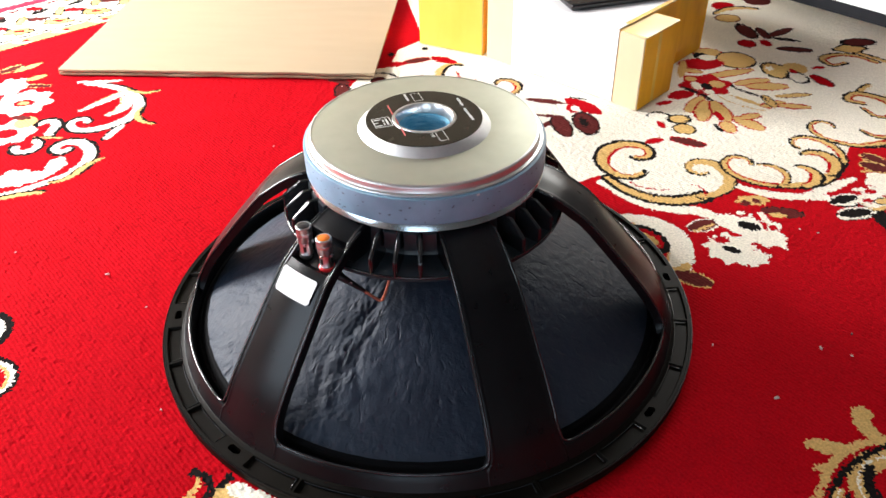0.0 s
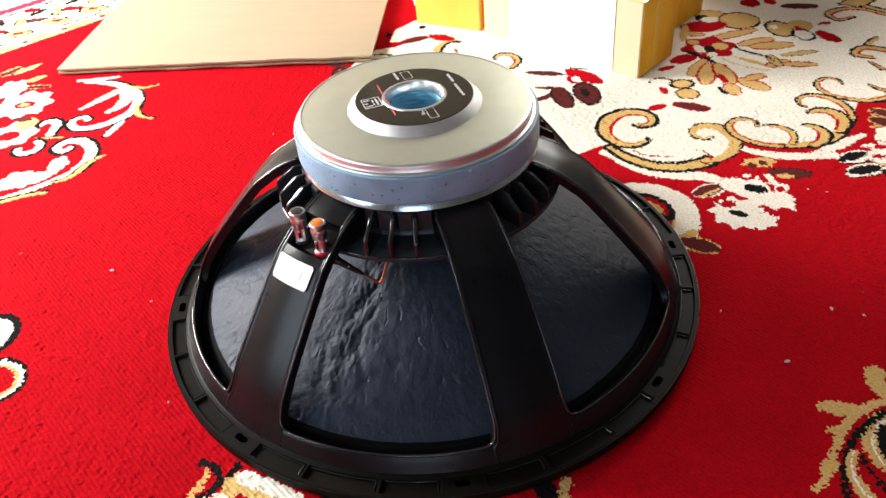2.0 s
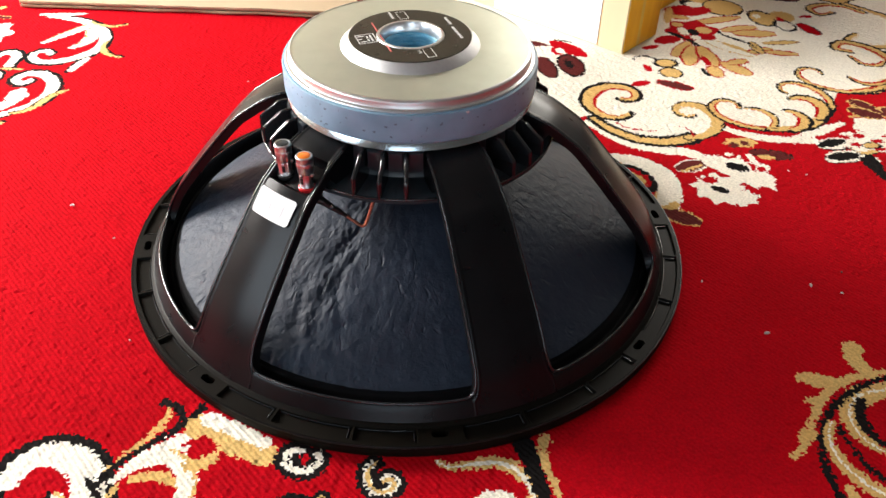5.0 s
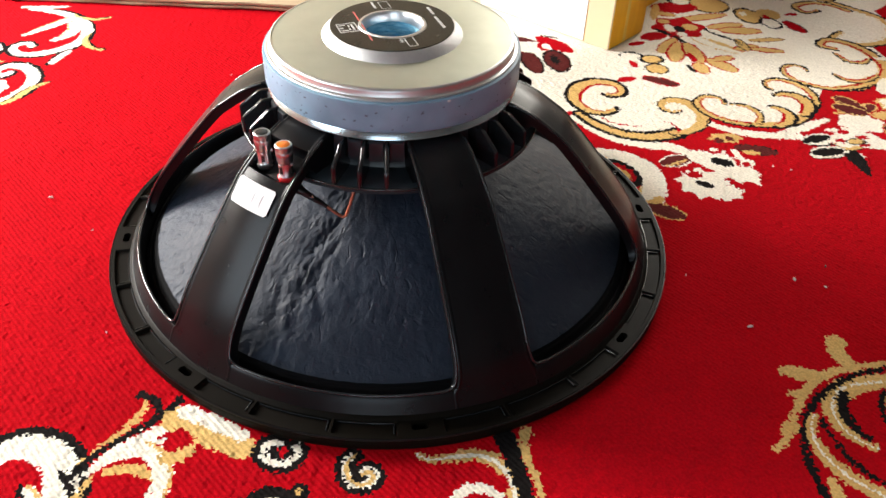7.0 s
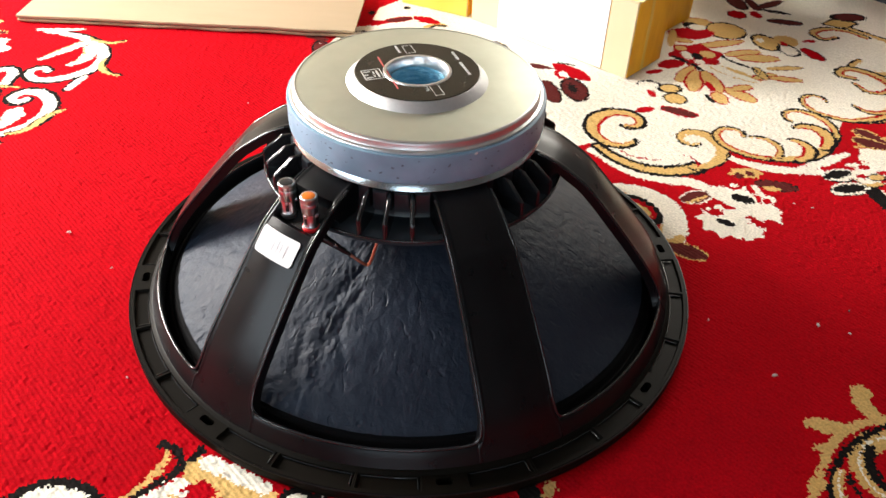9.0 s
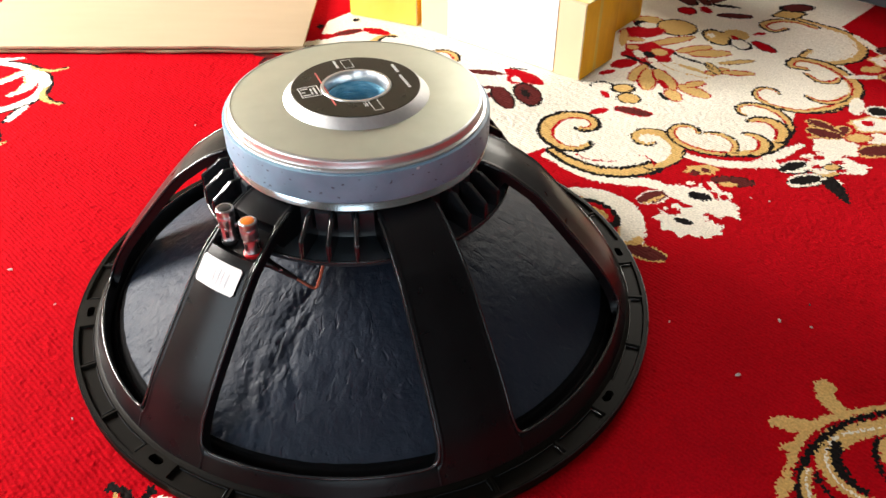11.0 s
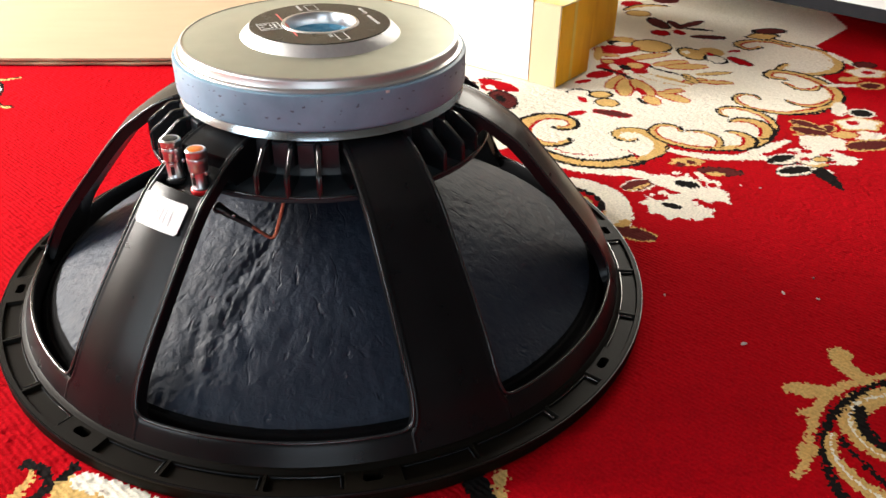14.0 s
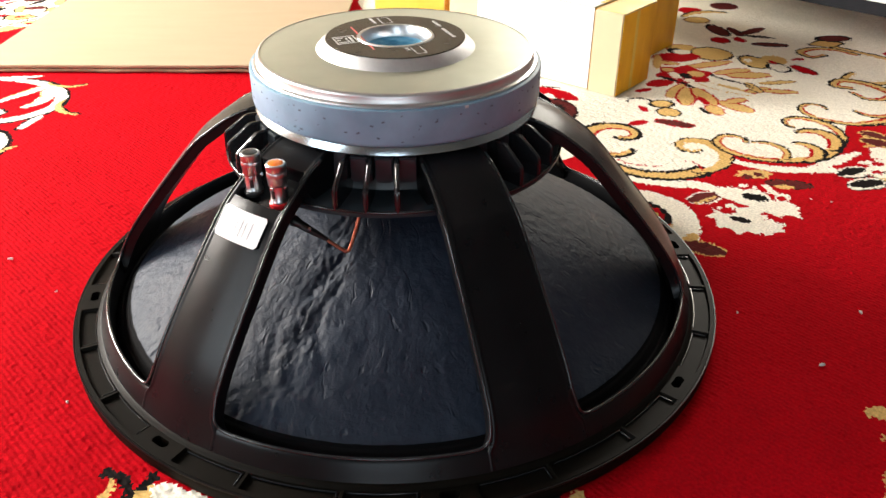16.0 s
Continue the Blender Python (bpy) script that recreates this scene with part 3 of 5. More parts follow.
blot(0, -0.019, 1.026, 0.0251, 0.0175)
blot(4, -0.11, 0.997, 0.021, 0.017)
blot(2, -0.06, 1.011, 0.0261, 0.017, rim=(3, 0.002))
blot(1, 0.031, 0.862, 0.0251, 0.0181)
# flowers on the red ground beyond the driver
scroll(1, 0.211, 0.111, -0.1835, 0.1183, (-11.50, -55.47, 70.11), (0.007, 0.013, 0.011), rim=(2, 0.0015, -1))
leaf(3, 0.217, 0.097, 0.237, 0.047, 0.0165)
leaf(0, 0.219, 0.09, 0.235, 0.056, 0.0113, core=2)
scroll(2, 0.2499, 0.026, -2.2094, 0.0318, (-66.24, 0.00, 0.00), (0.004, 0.006, 0.004))
leaf(4, 0.234, 0.018, 0.264, -0.005, 0.009, rim=(2, 0.0022))
leaf(4, 0.271, 0.083, 0.307, 0.094, 0.0084, rim=(1, 0.0022))
scroll(2, 0.277, 0.08, 0.3105, 0.0238, (6.54, 0.00, 0.00), (0.0015, 0.0025, 0.0015))
blot(1, 0.301, 0.047, 0.0232, 0.0247, lobes=9)
blot(1, 0.339, 0.078, 0.0242, 0.0305, lobes=8)
blot(1, 0.315, 0.093, 0.0122, 0.0123)
blot(1, 0.351, 0.059, 0.011, 0.0181, lobes=5)
blot(1, 0.316, 0.031, 0.0171, 0.0128, lobes=7)
blot(0, 0.298, 0.062, 0.0071, 0.0059)
blot(0, 0.336, 0.105, 0.0091, 0.007)
blot(1, 0.335, 0.105, 0.0041, 0.0032)
blot(0, 0.348, 0.099, 0.0041, 0.0108)
blot(0, 0.35, 0.081, 0.0032, 0.0081)
blot(0, 0.356, 0.076, 0.0041, 0.0049)
blot(0, 0.345, 0.041, 0.005, 0.0056)
leaf(3, 0.324, 0.088, 0.344, 0.075, 0.0075)
leaf(3, 0.294, 0.051, 0.309, 0.04, 0.0045)
scroll(0, 0.289, 0.071, -1.6554, 0.0199, (83.48, 0.00, 0.00), (0.0011, 0.0017, 0.0006))
leaf(4, 0.358, 0.108, 0.399, 0.093, 0.0085, rim=(3, 0.0015))
leaf(2, 0.363, 0.099, 0.38, 0.093, 0.0045)
blot(2, 0.356, 0.126, 0.0171, 0.0092, lobes=6)
blot(4, 0.347, 0.122, 0.0051, 0.0054)
blot(4, 0.36, 0.124, 0.0041, 0.0045)
leaf(1, 0.436, 0.112, 0.468, 0.113, 0.009, rim=(3, 0.003))
leaf(2, 0.451, 0.115, 0.465, 0.116, 0.0047)
leaf(1, 0.429, 0.085, 0.474, 0.089, 0.0075, rim=(3, 0.002))
leaf(2, 0.443, 0.089, 0.466, 0.091, 0.004)
leaf(3, 0.451, 0.094, 0.462, 0.091, 0.003)
scroll(1, 0.4725, 0.1262, 1.2053, 0.072, (-161.55, 406.23, -400.72), (0.0025, 0.003, 0.0025), stripe=(0, 0.2, 1))
scroll(1, 0.5098, 0.144, -3.7776, 0.0457, (114.79, -91.07, 0.00), (0.0028, 0.0039, 0.0028))
scroll(1, 0.476, 0.093, -1.212, 0.0171, (0.00, 0.00, 0.00), (0.003, 0.004, 0.003))
leaf(4, 0.521, 0.203, 0.538, 0.17, 0.007, rim=(2, 0.002))
leaf(2, 0.502, 0.154, 0.53, 0.162, 0.006)
leaf(3, 0.479, 0.093, 0.47, 0.044, 0.007)
blot(1, 0.517, 0.143, 0.0242, 0.0205, rim=(0, 0.0015), lobes=6)
blot(2, 0.481, 0.104, 0.0141, 0.0129, rim=(3, 0.0015))
leaf(4, 0.506, 0.184, 0.535, 0.16, 0.009, rim=(2, 0.0023))
# loose white flower with black leaves
blot(1, 0.488, 0.116, 0.028, 0.019, lobes=6)
blot(1, 0.510, 0.102, 0.018, 0.012, lobes=5)
for x, y, rx, ry in ((0.470, 0.126, 0.0065, 0.0045), (0.488, 0.127, 0.0065, 0.0045), (0.502, 0.114, 0.0060, 0.0045), (0.477, 0.110, 0.0070, 0.0040), (0.496, 0.099, 0.0060, 0.0035)):
    blot(0, x, y, rx, ry)
blot(2, 0.492, 0.107, 0.0080, 0.0045, rim=(3, 0.0020))
leaf(3, 0.434, 0.112, 0.470, 0.120, 0.0065, rim=(1, 0.003))
leaf(3, 0.434, 0.089, 0.470, 0.092, 0.0075, rim=(1, 0.003))
leaf(3, 0.467, 0.087, 0.476, 0.053, 0.0060)
# scrolls on the red ground beside the cardboard
scroll(1, -0.3982, 0.3999, 1.557, 0.1376, (137.43, -352.13, 252.10), (0.004, 0.0063, 0.0071), rim=(3, 0.0032, -1))
scroll(1, -0.342, 0.4171, 1.412, 0.1399, (14.42, 0.56, -13.28), (0.0068, 0.0075, 0.0038), rim=(3, 0.003, -1))
scroll(1, -0.371, 0.477, -2.3261, 0.0622, (-0.24, 0.00, 0.00), (0.0071, 0.0071, 0.0032), stripe=(2, -1, -0.6))
scroll(1, -0.363, 0.4609, -1.0705, 0.0521, (-30.10, 0.00, 0.00), (0.0071, 0.0087, 0.004), stripe=(2, -1, -0.6))
scroll(1, -0.438, 0.52, -0.1623, 0.0542, (3.94, 0.00, 0.00), (0.0032, 0.0047, 0.0032))
scroll(2, -0.367, 0.49, -1.01, 0.0513, (30.07, 0.00, 0.00), (0.0023, 0.0038, 0.0015), rim=(3, 0.0015, 1))
scroll(2, -0.338, 0.4279, -1.8802, 0.0561, (28.89, 0.00, 0.00), (0.0025, 0.004, 0.002), rim=(3, 0.0025, 1))
scroll(1, -0.352, 0.382, -2.1051, 0.0315, (9.01, 0.00, 0.00), (0.0035, 0.005, 0.0035), rim=(3, 0.0025, -1))
scroll(1, -0.404, 0.332, -1.8273, 0.1322, (-151.36, 376.31, -264.59), (0.0045, 0.0068, 0.0075), rim=(3, 0.0038, 1))
scroll(1, -0.38, 0.284, -2.2325, 0.0992, (-10.18, 10.79, 0.00), (0.0045, 0.005, 0.005), rim=(3, 0.0025, 1))
scroll(1, -0.405, 0.3048, -1.3014, 0.0849, (-47.69, 58.33, 0.00), (0.003, 0.0105, 0.0105))
blot(1, -0.408, 0.297, 0.0112, 0.0161, lobes=5)
blot(1, -0.447, 0.271, 0.0202, 0.0183, lobes=6)
blot(1, -0.429, 0.272, 0.012, 0.0119, lobes=5)
scroll(2, -0.4038, 0.2571, -0.0653, 0.0697, (61.69, -112.03, 0.00), (0.0023, 0.0045, 0.0023), rim=(3, 0.0015, 1))
scroll(2, -0.46, 0.225, 0.4292, 0.0537, (-7.53, 0.00, 0.00), (0.0035, 0.0035, 0.003), rim=(3, 0.0025, 1))
blot(1, -0.497, 0.465, 0.0362, 0.0354, lobes=8)
blot(0, -0.495, 0.464, 0.0132, 0.0104)
blot(2, -0.495, 0.464, 0.0071, 0.0047)
blot(1, -0.529, 0.517, 0.0222, 0.0267, lobes=6)
blot(1, -0.484, 0.385, 0.0263, 0.0315, lobes=7)
blot(0, -0.49, 0.38, 0.0132, 0.012)
blot(2, -0.476, 0.408, 0.0141, 0.0163)
leaf(4, -0.499, 0.426, -0.472, 0.418, 0.0063)
scroll(1, -0.4548, 0.4013, 1.5486, 0.0601, (-150.83, 206.62, 0.00), (0.004, 0.0063, 0.0047), rim=(3, 0.004, 1))
scroll(2, -0.453, 0.365, -0.0162, 0.0323, (-6.69, 0.00, 0.00), (0.002, 0.0025, 0.0015), rim=(3, 0.001, 1))
scroll(1, -0.449, 0.357, -0.7275, 0.0532, (-56.30, -39.74, 0.00), (0.0045, 0.0053, 0.0045), rim=(3, 0.0038, 1))
leaf(4, -0.561, 0.564, -0.534, 0.591, 0.0067, rim=(2, 0.0022))
leaf(2, -0.539, 0.567, -0.508, 0.595, 0.0063)
leaf(2, -0.514, 0.536, -0.49, 0.551, 0.007)
leaf(4, -0.509, 0.518, -0.473, 0.513, 0.0047, rim=(2, 0.0016))
leaf(1, -0.601, 0.675, -0.584, 0.701, 0.006)
# border strip along the carpet's edge
KNOT[EDGE > 0.868] = 1
KNOT[(EDGE > 0.868) & (EDGE < 0.893)] = 2
KNOT[(np.abs(EDGE - 0.8985) < 0.0022) | (np.abs(EDGE - 0.866) < 0.0018)] = 3


def border(e, a):
    """A place on the border strip: across it and along it."""
    return -0.584 * e + 0.812 * a, 0.812 * e + 0.584 * a


for k in range(-14, 16):
    a = 0.062 * k
    x, y = border(0.880, a)
    blot(1, x, y, 0.014, 0.006)
    blot(0, *border(0.880, a + 0.008), 0.005, 0.004)
    blot(2, *border(0.925, a + 0.012), 0.020, 0.012, rim=(3, 0.003), lobes=5)
    blot(0, *border(0.927, a + 0.014), 0.008, 0.005)
    blot((4, 0)[k % 2], *border(0.958, a - 0.010), 0.015, 0.008, rim=(3, 0.002))
    leaf(2, *border(0.950, a + 0.020), *border(0.985, a + 0.040), 0.007, rim=(3, 0.002))
    leaf(3, *border(0.985, a - 0.012), *border(0.992, a + 0.022), 0.006)
    blot((0, 2, 4)[k % 3], *border(1.008, a + 0.004), 0.013, 0.007, rim=(3, 0.002))
    leaf(4, *border(1.015, a + 0.024), *border(1.022, a + 0.046), 0.005)
# curls at the edge beside the driver
scroll(1, -0.4228, 0.0355, -1.7375, 0.0887, (155.42, -732.18, 622.24), (0.005, 0.0065, 0.005), rim=(3, 0.0055, 1))
scroll(1, -0.4065, -0.0236, -0.4, 0.1092, (28.78, -169.71, 68.55), (0.0028, 0.0038, 0.0035), rim=(3, 0.0028, 1), stripe=(2, -1, -0.1))
blot(3, -0.398, 0.016, 0.003, 0.0038)
# scrolls before the driver
scroll(1, -0.2718, -0.2188, 1.5588, 0.1061, (-64.61, 92.23, -42.15), (0.0075, 0.011, 0.01), rim=(3, 0.005, 1))
scroll(1, -0.241, -0.234, -0.8228, 0.0311, (-22.09, 0.00, 0.00), (0.0035, 0.004, 0.004), rim=(3, 0.003, -1), stripe=(2, 0.2, 0.9))
scroll(3, -0.224, -0.224, -0.8448, 0.0418, (-22.69, 0.00, 0.00), (0.0023, 0.003, 0.0035))
scroll(2, -0.214, -0.22, 0.9937, 0.0618, (-20.04, 58.30, 0.00), (0.0018, 0.0033, 0.0025))
scroll(3, -0.1851, -0.1649, -0.1962, 0.0277, (-58.97, 0.00, 0.00), (0.0032, 0.0032, 0.0021))
scroll(3, -0.218, -0.229, 1.1191, 0.0828, (-23.54, 45.20, 0.00), (0.003, 0.003, 0.0035))
scroll(2, -0.205, -0.23, -2.0742, 0.0286, (12.69, 0.00, 0.00), (0.0018, 0.0025, 0.0015))
scroll(2, -0.197, -0.226, 0.2572, 0.0378, (-30.22, 0.00, 0.00), (0.003, 0.0043, 0.003))
scroll(1, -0.208, -0.226, 0.9192, 0.071, (-27.96, 60.60, 0.00), (0.0025, 0.0085, 0.007))
scroll(2, -0.157, -0.189, -0.4739, 0.05, (-3.90, 0.00, 0.00), (0.011, 0.012, 0.009))
scroll(1, -0.154, -0.183, -0.4638, 0.0459, (-3.83, 0.00, 0.00), (0.006, 0.006, 0.0045))
scroll(1, -0.175, -0.211, -0.5915, 0.05, (-32.86, 0.00, 0.00), (0.0065, 0.007, 0.005), stripe=(2, 0.5, 1))
scroll(2, -0.163, -0.22, -0.165, 0.0222, (60.48, 0.00, 0.00), (0.004, 0.005, 0.003))
scroll(0, -0.1671, -0.203, 0.5286, 0.0244, (-65.96, 0.00, 0.00), (0.0015, 0.0045, 0.0015))
scroll(1, -0.0801, -0.2192, -1.0749, 0.0502, (-157.36, 364.40, -433.32), (0.0025, 0.003, 0.0023), rim=(3, 0.0035, 0))
blot(3, -0.095, -0.225, 0.0022, 0.0025)
leaf(0, -0.088, -0.218, -0.09, -0.228, 0.0023)
scroll(1, -0.044, -0.2301, -2.661, 0.051, (109.96, -265.52, 448.65), (0.0023, 0.0025, 0.003), rim=(3, 0.0035, 0), stripe=(2, -0.2, 0.7))
scroll(2, -0.078, -0.253, -1.8835, 0.0228, (4.07, 0.00, 0.00), (0.0015, 0.0023, 0.0023), rim=(3, 0.0035, 0))
scroll(1, -0.102, -0.262, 0.5411, 0.0195, (-99.98, 0.00, 0.00), (0.0045, 0.005, 0.0045), rim=(3, 0.006, 0))
scroll(2, -0.0028, -0.2341, -0.8245, 0.0884, (90.35, -453.78, 381.79), (0.002, 0.0055, 0.005), stripe=(1, -0.3, 0.3))
scroll(1, 0.013, -0.275, 1.2825, 0.0375, (-57.80, 0.00, 0.00), (0.003, 0.004, 0.0035))
leaf(0, 0.046, -0.254, 0.046, -0.268, 0.0045)
scroll(3, 0.054, -0.22, -1.3575, 0.0604, (-4.31, 0.00, 0.00), (0.0075, 0.006, 0.0045))
scroll(2, 0.071, -0.223, -2.3075, 0.0594, (62.22, -122.99, 0.00), (0.0035, 0.0028, 0.0023))
# great leaf scroll beside the driver's front
scroll(2, 0.3629, -0.1909, -2.9068, 0.156, (-20.17, 143.47, -148.80), (0.0028, 0.0038, 0.0025))
leaf(2, 0.263, -0.189, 0.294, -0.2, 0.007)
scroll(2, 0.32, -0.167, -2.1675, 0.0313, (42.49, 0.00, 0.00), (0.0075, 0.007, 0.0045))
leaf(2, 0.257, -0.213, 0.274, -0.209, 0.0023)
leaf(2, 0.24, -0.243, 0.256, -0.238, 0.0045)
scroll(2, 0.3559, -0.203, -2.5424, 0.1198, (-46.19, 231.74, -159.88), (0.006, 0.009, 0.003), stripe=(1, -0.1, 0.15))
scroll(3, 0.299, -0.217, -2.3296, 0.0414, (34.13, 0.00, 0.00), (0.0045, 0.0045, 0.002))
scroll(3, 0.36, -0.1961, -3.1111, 0.1842, (1.09, 34.92, -27.62), (0.0025, 0.003, 0.003))
scroll(3, 0.273, -0.2369, -1.5947, 0.0687, (0.99, 36.33, 0.00), (0.0021, 0.0028, 0.0025))
scroll(2, 0.2689, -0.2322, -2.3887, 0.0893, (35.21, -26.26, -10.31), (0.0028, 0.006, 0.0065), stripe=(1, -0.1, 0.2))
leaf(0, 0.263, -0.289, 0.271, -0.298, 0.0023)
scroll(2, 0.255, -0.283, -1.6705, 0.0201, (0.00, 0.00, 0.00), (0.003, 0.0045, 0.003))
scroll(3, 0.335, -0.216, -2.7376, 0.0406, (32.95, 0.00, 0.00), (0.002, 0.0023, 0.002))
scroll(2, 0.341, -0.219, -2.9573, 0.0316, (54.53, 0.00, 0.00), (0.003, 0.0045, 0.003))
KNOT[EDGE > 1.030] = 5


def make_carpet():
    nx, ny = len(GX), len(GY)
    vx, vy = np.meshgrid(GX, GY)
    dx = np.minimum(np.gradient(GX)[None, :] + 0 * vx, 0.004)
    dy = np.minimum(np.gradient(GY)[:, None] + 0 * vy, 0.004)
    tuft = rng.normal(0, 1, (1400, 1400))
    lump = tuft[(np.round(vy / 0.0034).astype(int)) % 1400, (np.round(vx / 0.0030 + 0.5 * (np.round(vy / 0.0034) % 2)).astype(int)) % 1400]
    vx = vx + np.clip(rng.normal(0, 0.24, vx.shape), -0.45, 0.45) * dx
    vy = vy + np.clip(rng.normal(0, 0.24, vy.shape), -0.45, 0.45) * dy
    vz = rng.normal(0, 0.00012, vx.shape) + 0.00018 * lump + 0.0006 * np.sin(vx * 9 + 1.0) * np.sin(vy * 7)
    co = np.stack([vx, vy, vz], -1).reshape(-1, 3)
    i = np.arange((ny - 1) * (nx - 1))
    r, c = i // (nx - 1), i % (nx - 1)
    a = r * nx + c
    quads = np.stack([a, a + 1, a + nx + 1, a + nx], -1)
    keep = (EDGE.reshape(-1) < 1.05)
    quads, kinds = quads[keep], KNOT.reshape(-1)[keep]
    me = bpy.data.meshes.new("carpet")
    me.vertices.add(len(co))
    me.vertices.foreach_set("co", co.astype(np.float32).ravel())
    me.loops.add(quads.size)
    me.loops.foreach_set("vertex_index", quads.astype(np.int32).ravel())
    me.polygons.add(len(quads))
    me.polygons.foreach_set("loop_start", np.arange(0, quads.size, 4, dtype=np.int32))
    for m in (RED, CREAM, BEIGE, BLACK, MAROON, BINDING):
        me.materials.append(m)
    me.polygons.foreach_set("material_index", kinds.astype(np.int32))
    me.polygons.foreach_set("use_smooth", np.ones(len(quads), bool))
    me.update(calc_edges=True)
    return me


carpet = tagged(new("carpet", make_carpet()), "red woven carpet with cream, beige and black floral scrolls", "carpet")


# ---- the loudspeaker driver, face down on the carpet ----
driver = tagged(new("loudspeaker_driver"), "large black loudspeaker driver lying face down on the red carpet", "loudspeaker")


def polar(az, r, z=0.0, u=0.0):
    a = radians(az)
    return Vector((r * math.cos(a) - u * math.sin(a), r * math.sin(a) + u * math.cos(a), z))


def make_flange():
    """The mounting ring: outer lip, three sunk pockets between each two bolt slots, raised inner wall."""
    pockets = [(4.2, 15.15), (15.85, 29.65), (30.35, 41.0)]
    cuts = {0.0}
    for k in range(8):
        for p, q in pockets:
            for e in (p, q):
                cuts |= {45 * k + e - 0.14, 45 * k + e + 0.14}
        cuts |= {45 * k + d * 0.1 for d in range(-19, 20)}
    cuts |= {float(d) * 1.5 for d in range(240)}
    cuts = sorted({round(c % 360, 3) for c in cuts})
    radii = [0.2292, 0.2300, 0.2298, 0.2288, 0.2262, 0.2254, 0.2240] + [0.2228 - 0.0004 * k for k in range(17)] + [0.2152, 0.2146, 0.2134, 0.2124, 0.2112]
    zs = [0.0, 0.002, 0.0085, 0.0102] + [0.0102] * 22 + [0.0112, 0.0122, 0.0126]
    bm = bmesh.new()
    rows = []
    for a in cuts:
        b = a % 45
        row = []
        for r, z in zip(radii, zs):
            for p, q in pockets:
                if p < b < q and 0.2148 < r < 0.2258:
                    z = 0.0080
            d = b - 45 if b > 22.5 else b
            if 0.2148 < r < 0.2258:
                t = max(0.0, abs(radians(d) * 0.2195) - 0.0028)
                if math.hypot(t, r - 0.2196) < 0.0027:
                    z = 0.0010
            row.append(bm.verts.new(polar(a, r, z)))
        rows.append(row)
    for i in range(len(rows)):
        p, q = rows[i], rows[(i + 1) % len(rows)]
        for j in range(len(radii) - 1):
            bm.faces.new((p[j], q[j], q[j + 1], p[j + 1]))
    return bm


flange = part("flange", make_flange(), FLANGE, driver, "black flange ring with bolt slots and sunk pockets", 30)
# thin ring added so the flange's outer edge shows a highlight
part("flange_edge", tube([tuple(polar(2 * k, 0.2296, 0.0094)) for k in range(181)], [0.0007] * 181, 6), CAST, driver, "thin edge ring added to catch a highlight", 60)
for low, high in ((4.2, 15.15), (15.85, 29.65), (30.35, 41.0)):
    steps = [low + 0.45 + (high - low - 0.9) * k / 12 for k in range(13)]
    path = [tuple(polar(a, 0.2155, 0.0088)) for a in steps] + [tuple(polar(steps[-1], 0.2155 + 0.0012 * k, 0.0088)) for k in range(1, 8)]
    ridge = part("pocket_ridge", tube(path, [0.0006] * len(path), 6), EDGE_GLOSS, driver, "", 60)
    for k in range(1, 8):
        ob = new("pocket_ridge", ridge.data)
        ob.parent, ob.matrix_basis = driver, pose(0, 0, 0, 0, 0, 45 * k)
part("gasket", lathe([(0.2285, 0.0), (0.2285, -0.0015), (0.19, -0.0015), (0.19, 0.0)], 96, True), SURROUND, driver)
part("shoulder_ring", lathe([(0.2120, 0.0118), (0.2112, 0.0132), (0.2088, 0.0182), (0.2069, 0.0216), (0.2060, 0.0230), (0.2050, 0.0238),
                             (0.2041, 0.0236), (0.2034, 0.0222), (0.2028, 0.0100), (0.2022, 0.0040)], 180), CAST, driver)

SPOKE_LINE = glide([(0.2118, 0.0130), (0.2070, 0.0225), (0.1985, 0.0400), (0.1855, 0.0595), (0.1592, 0.0920), (0.1375, 0.1170), (0.1260, 0.1265), (0.1110, 0.1368), (0.0980, 0.1428), (0.0860, 0.1462)], 140)


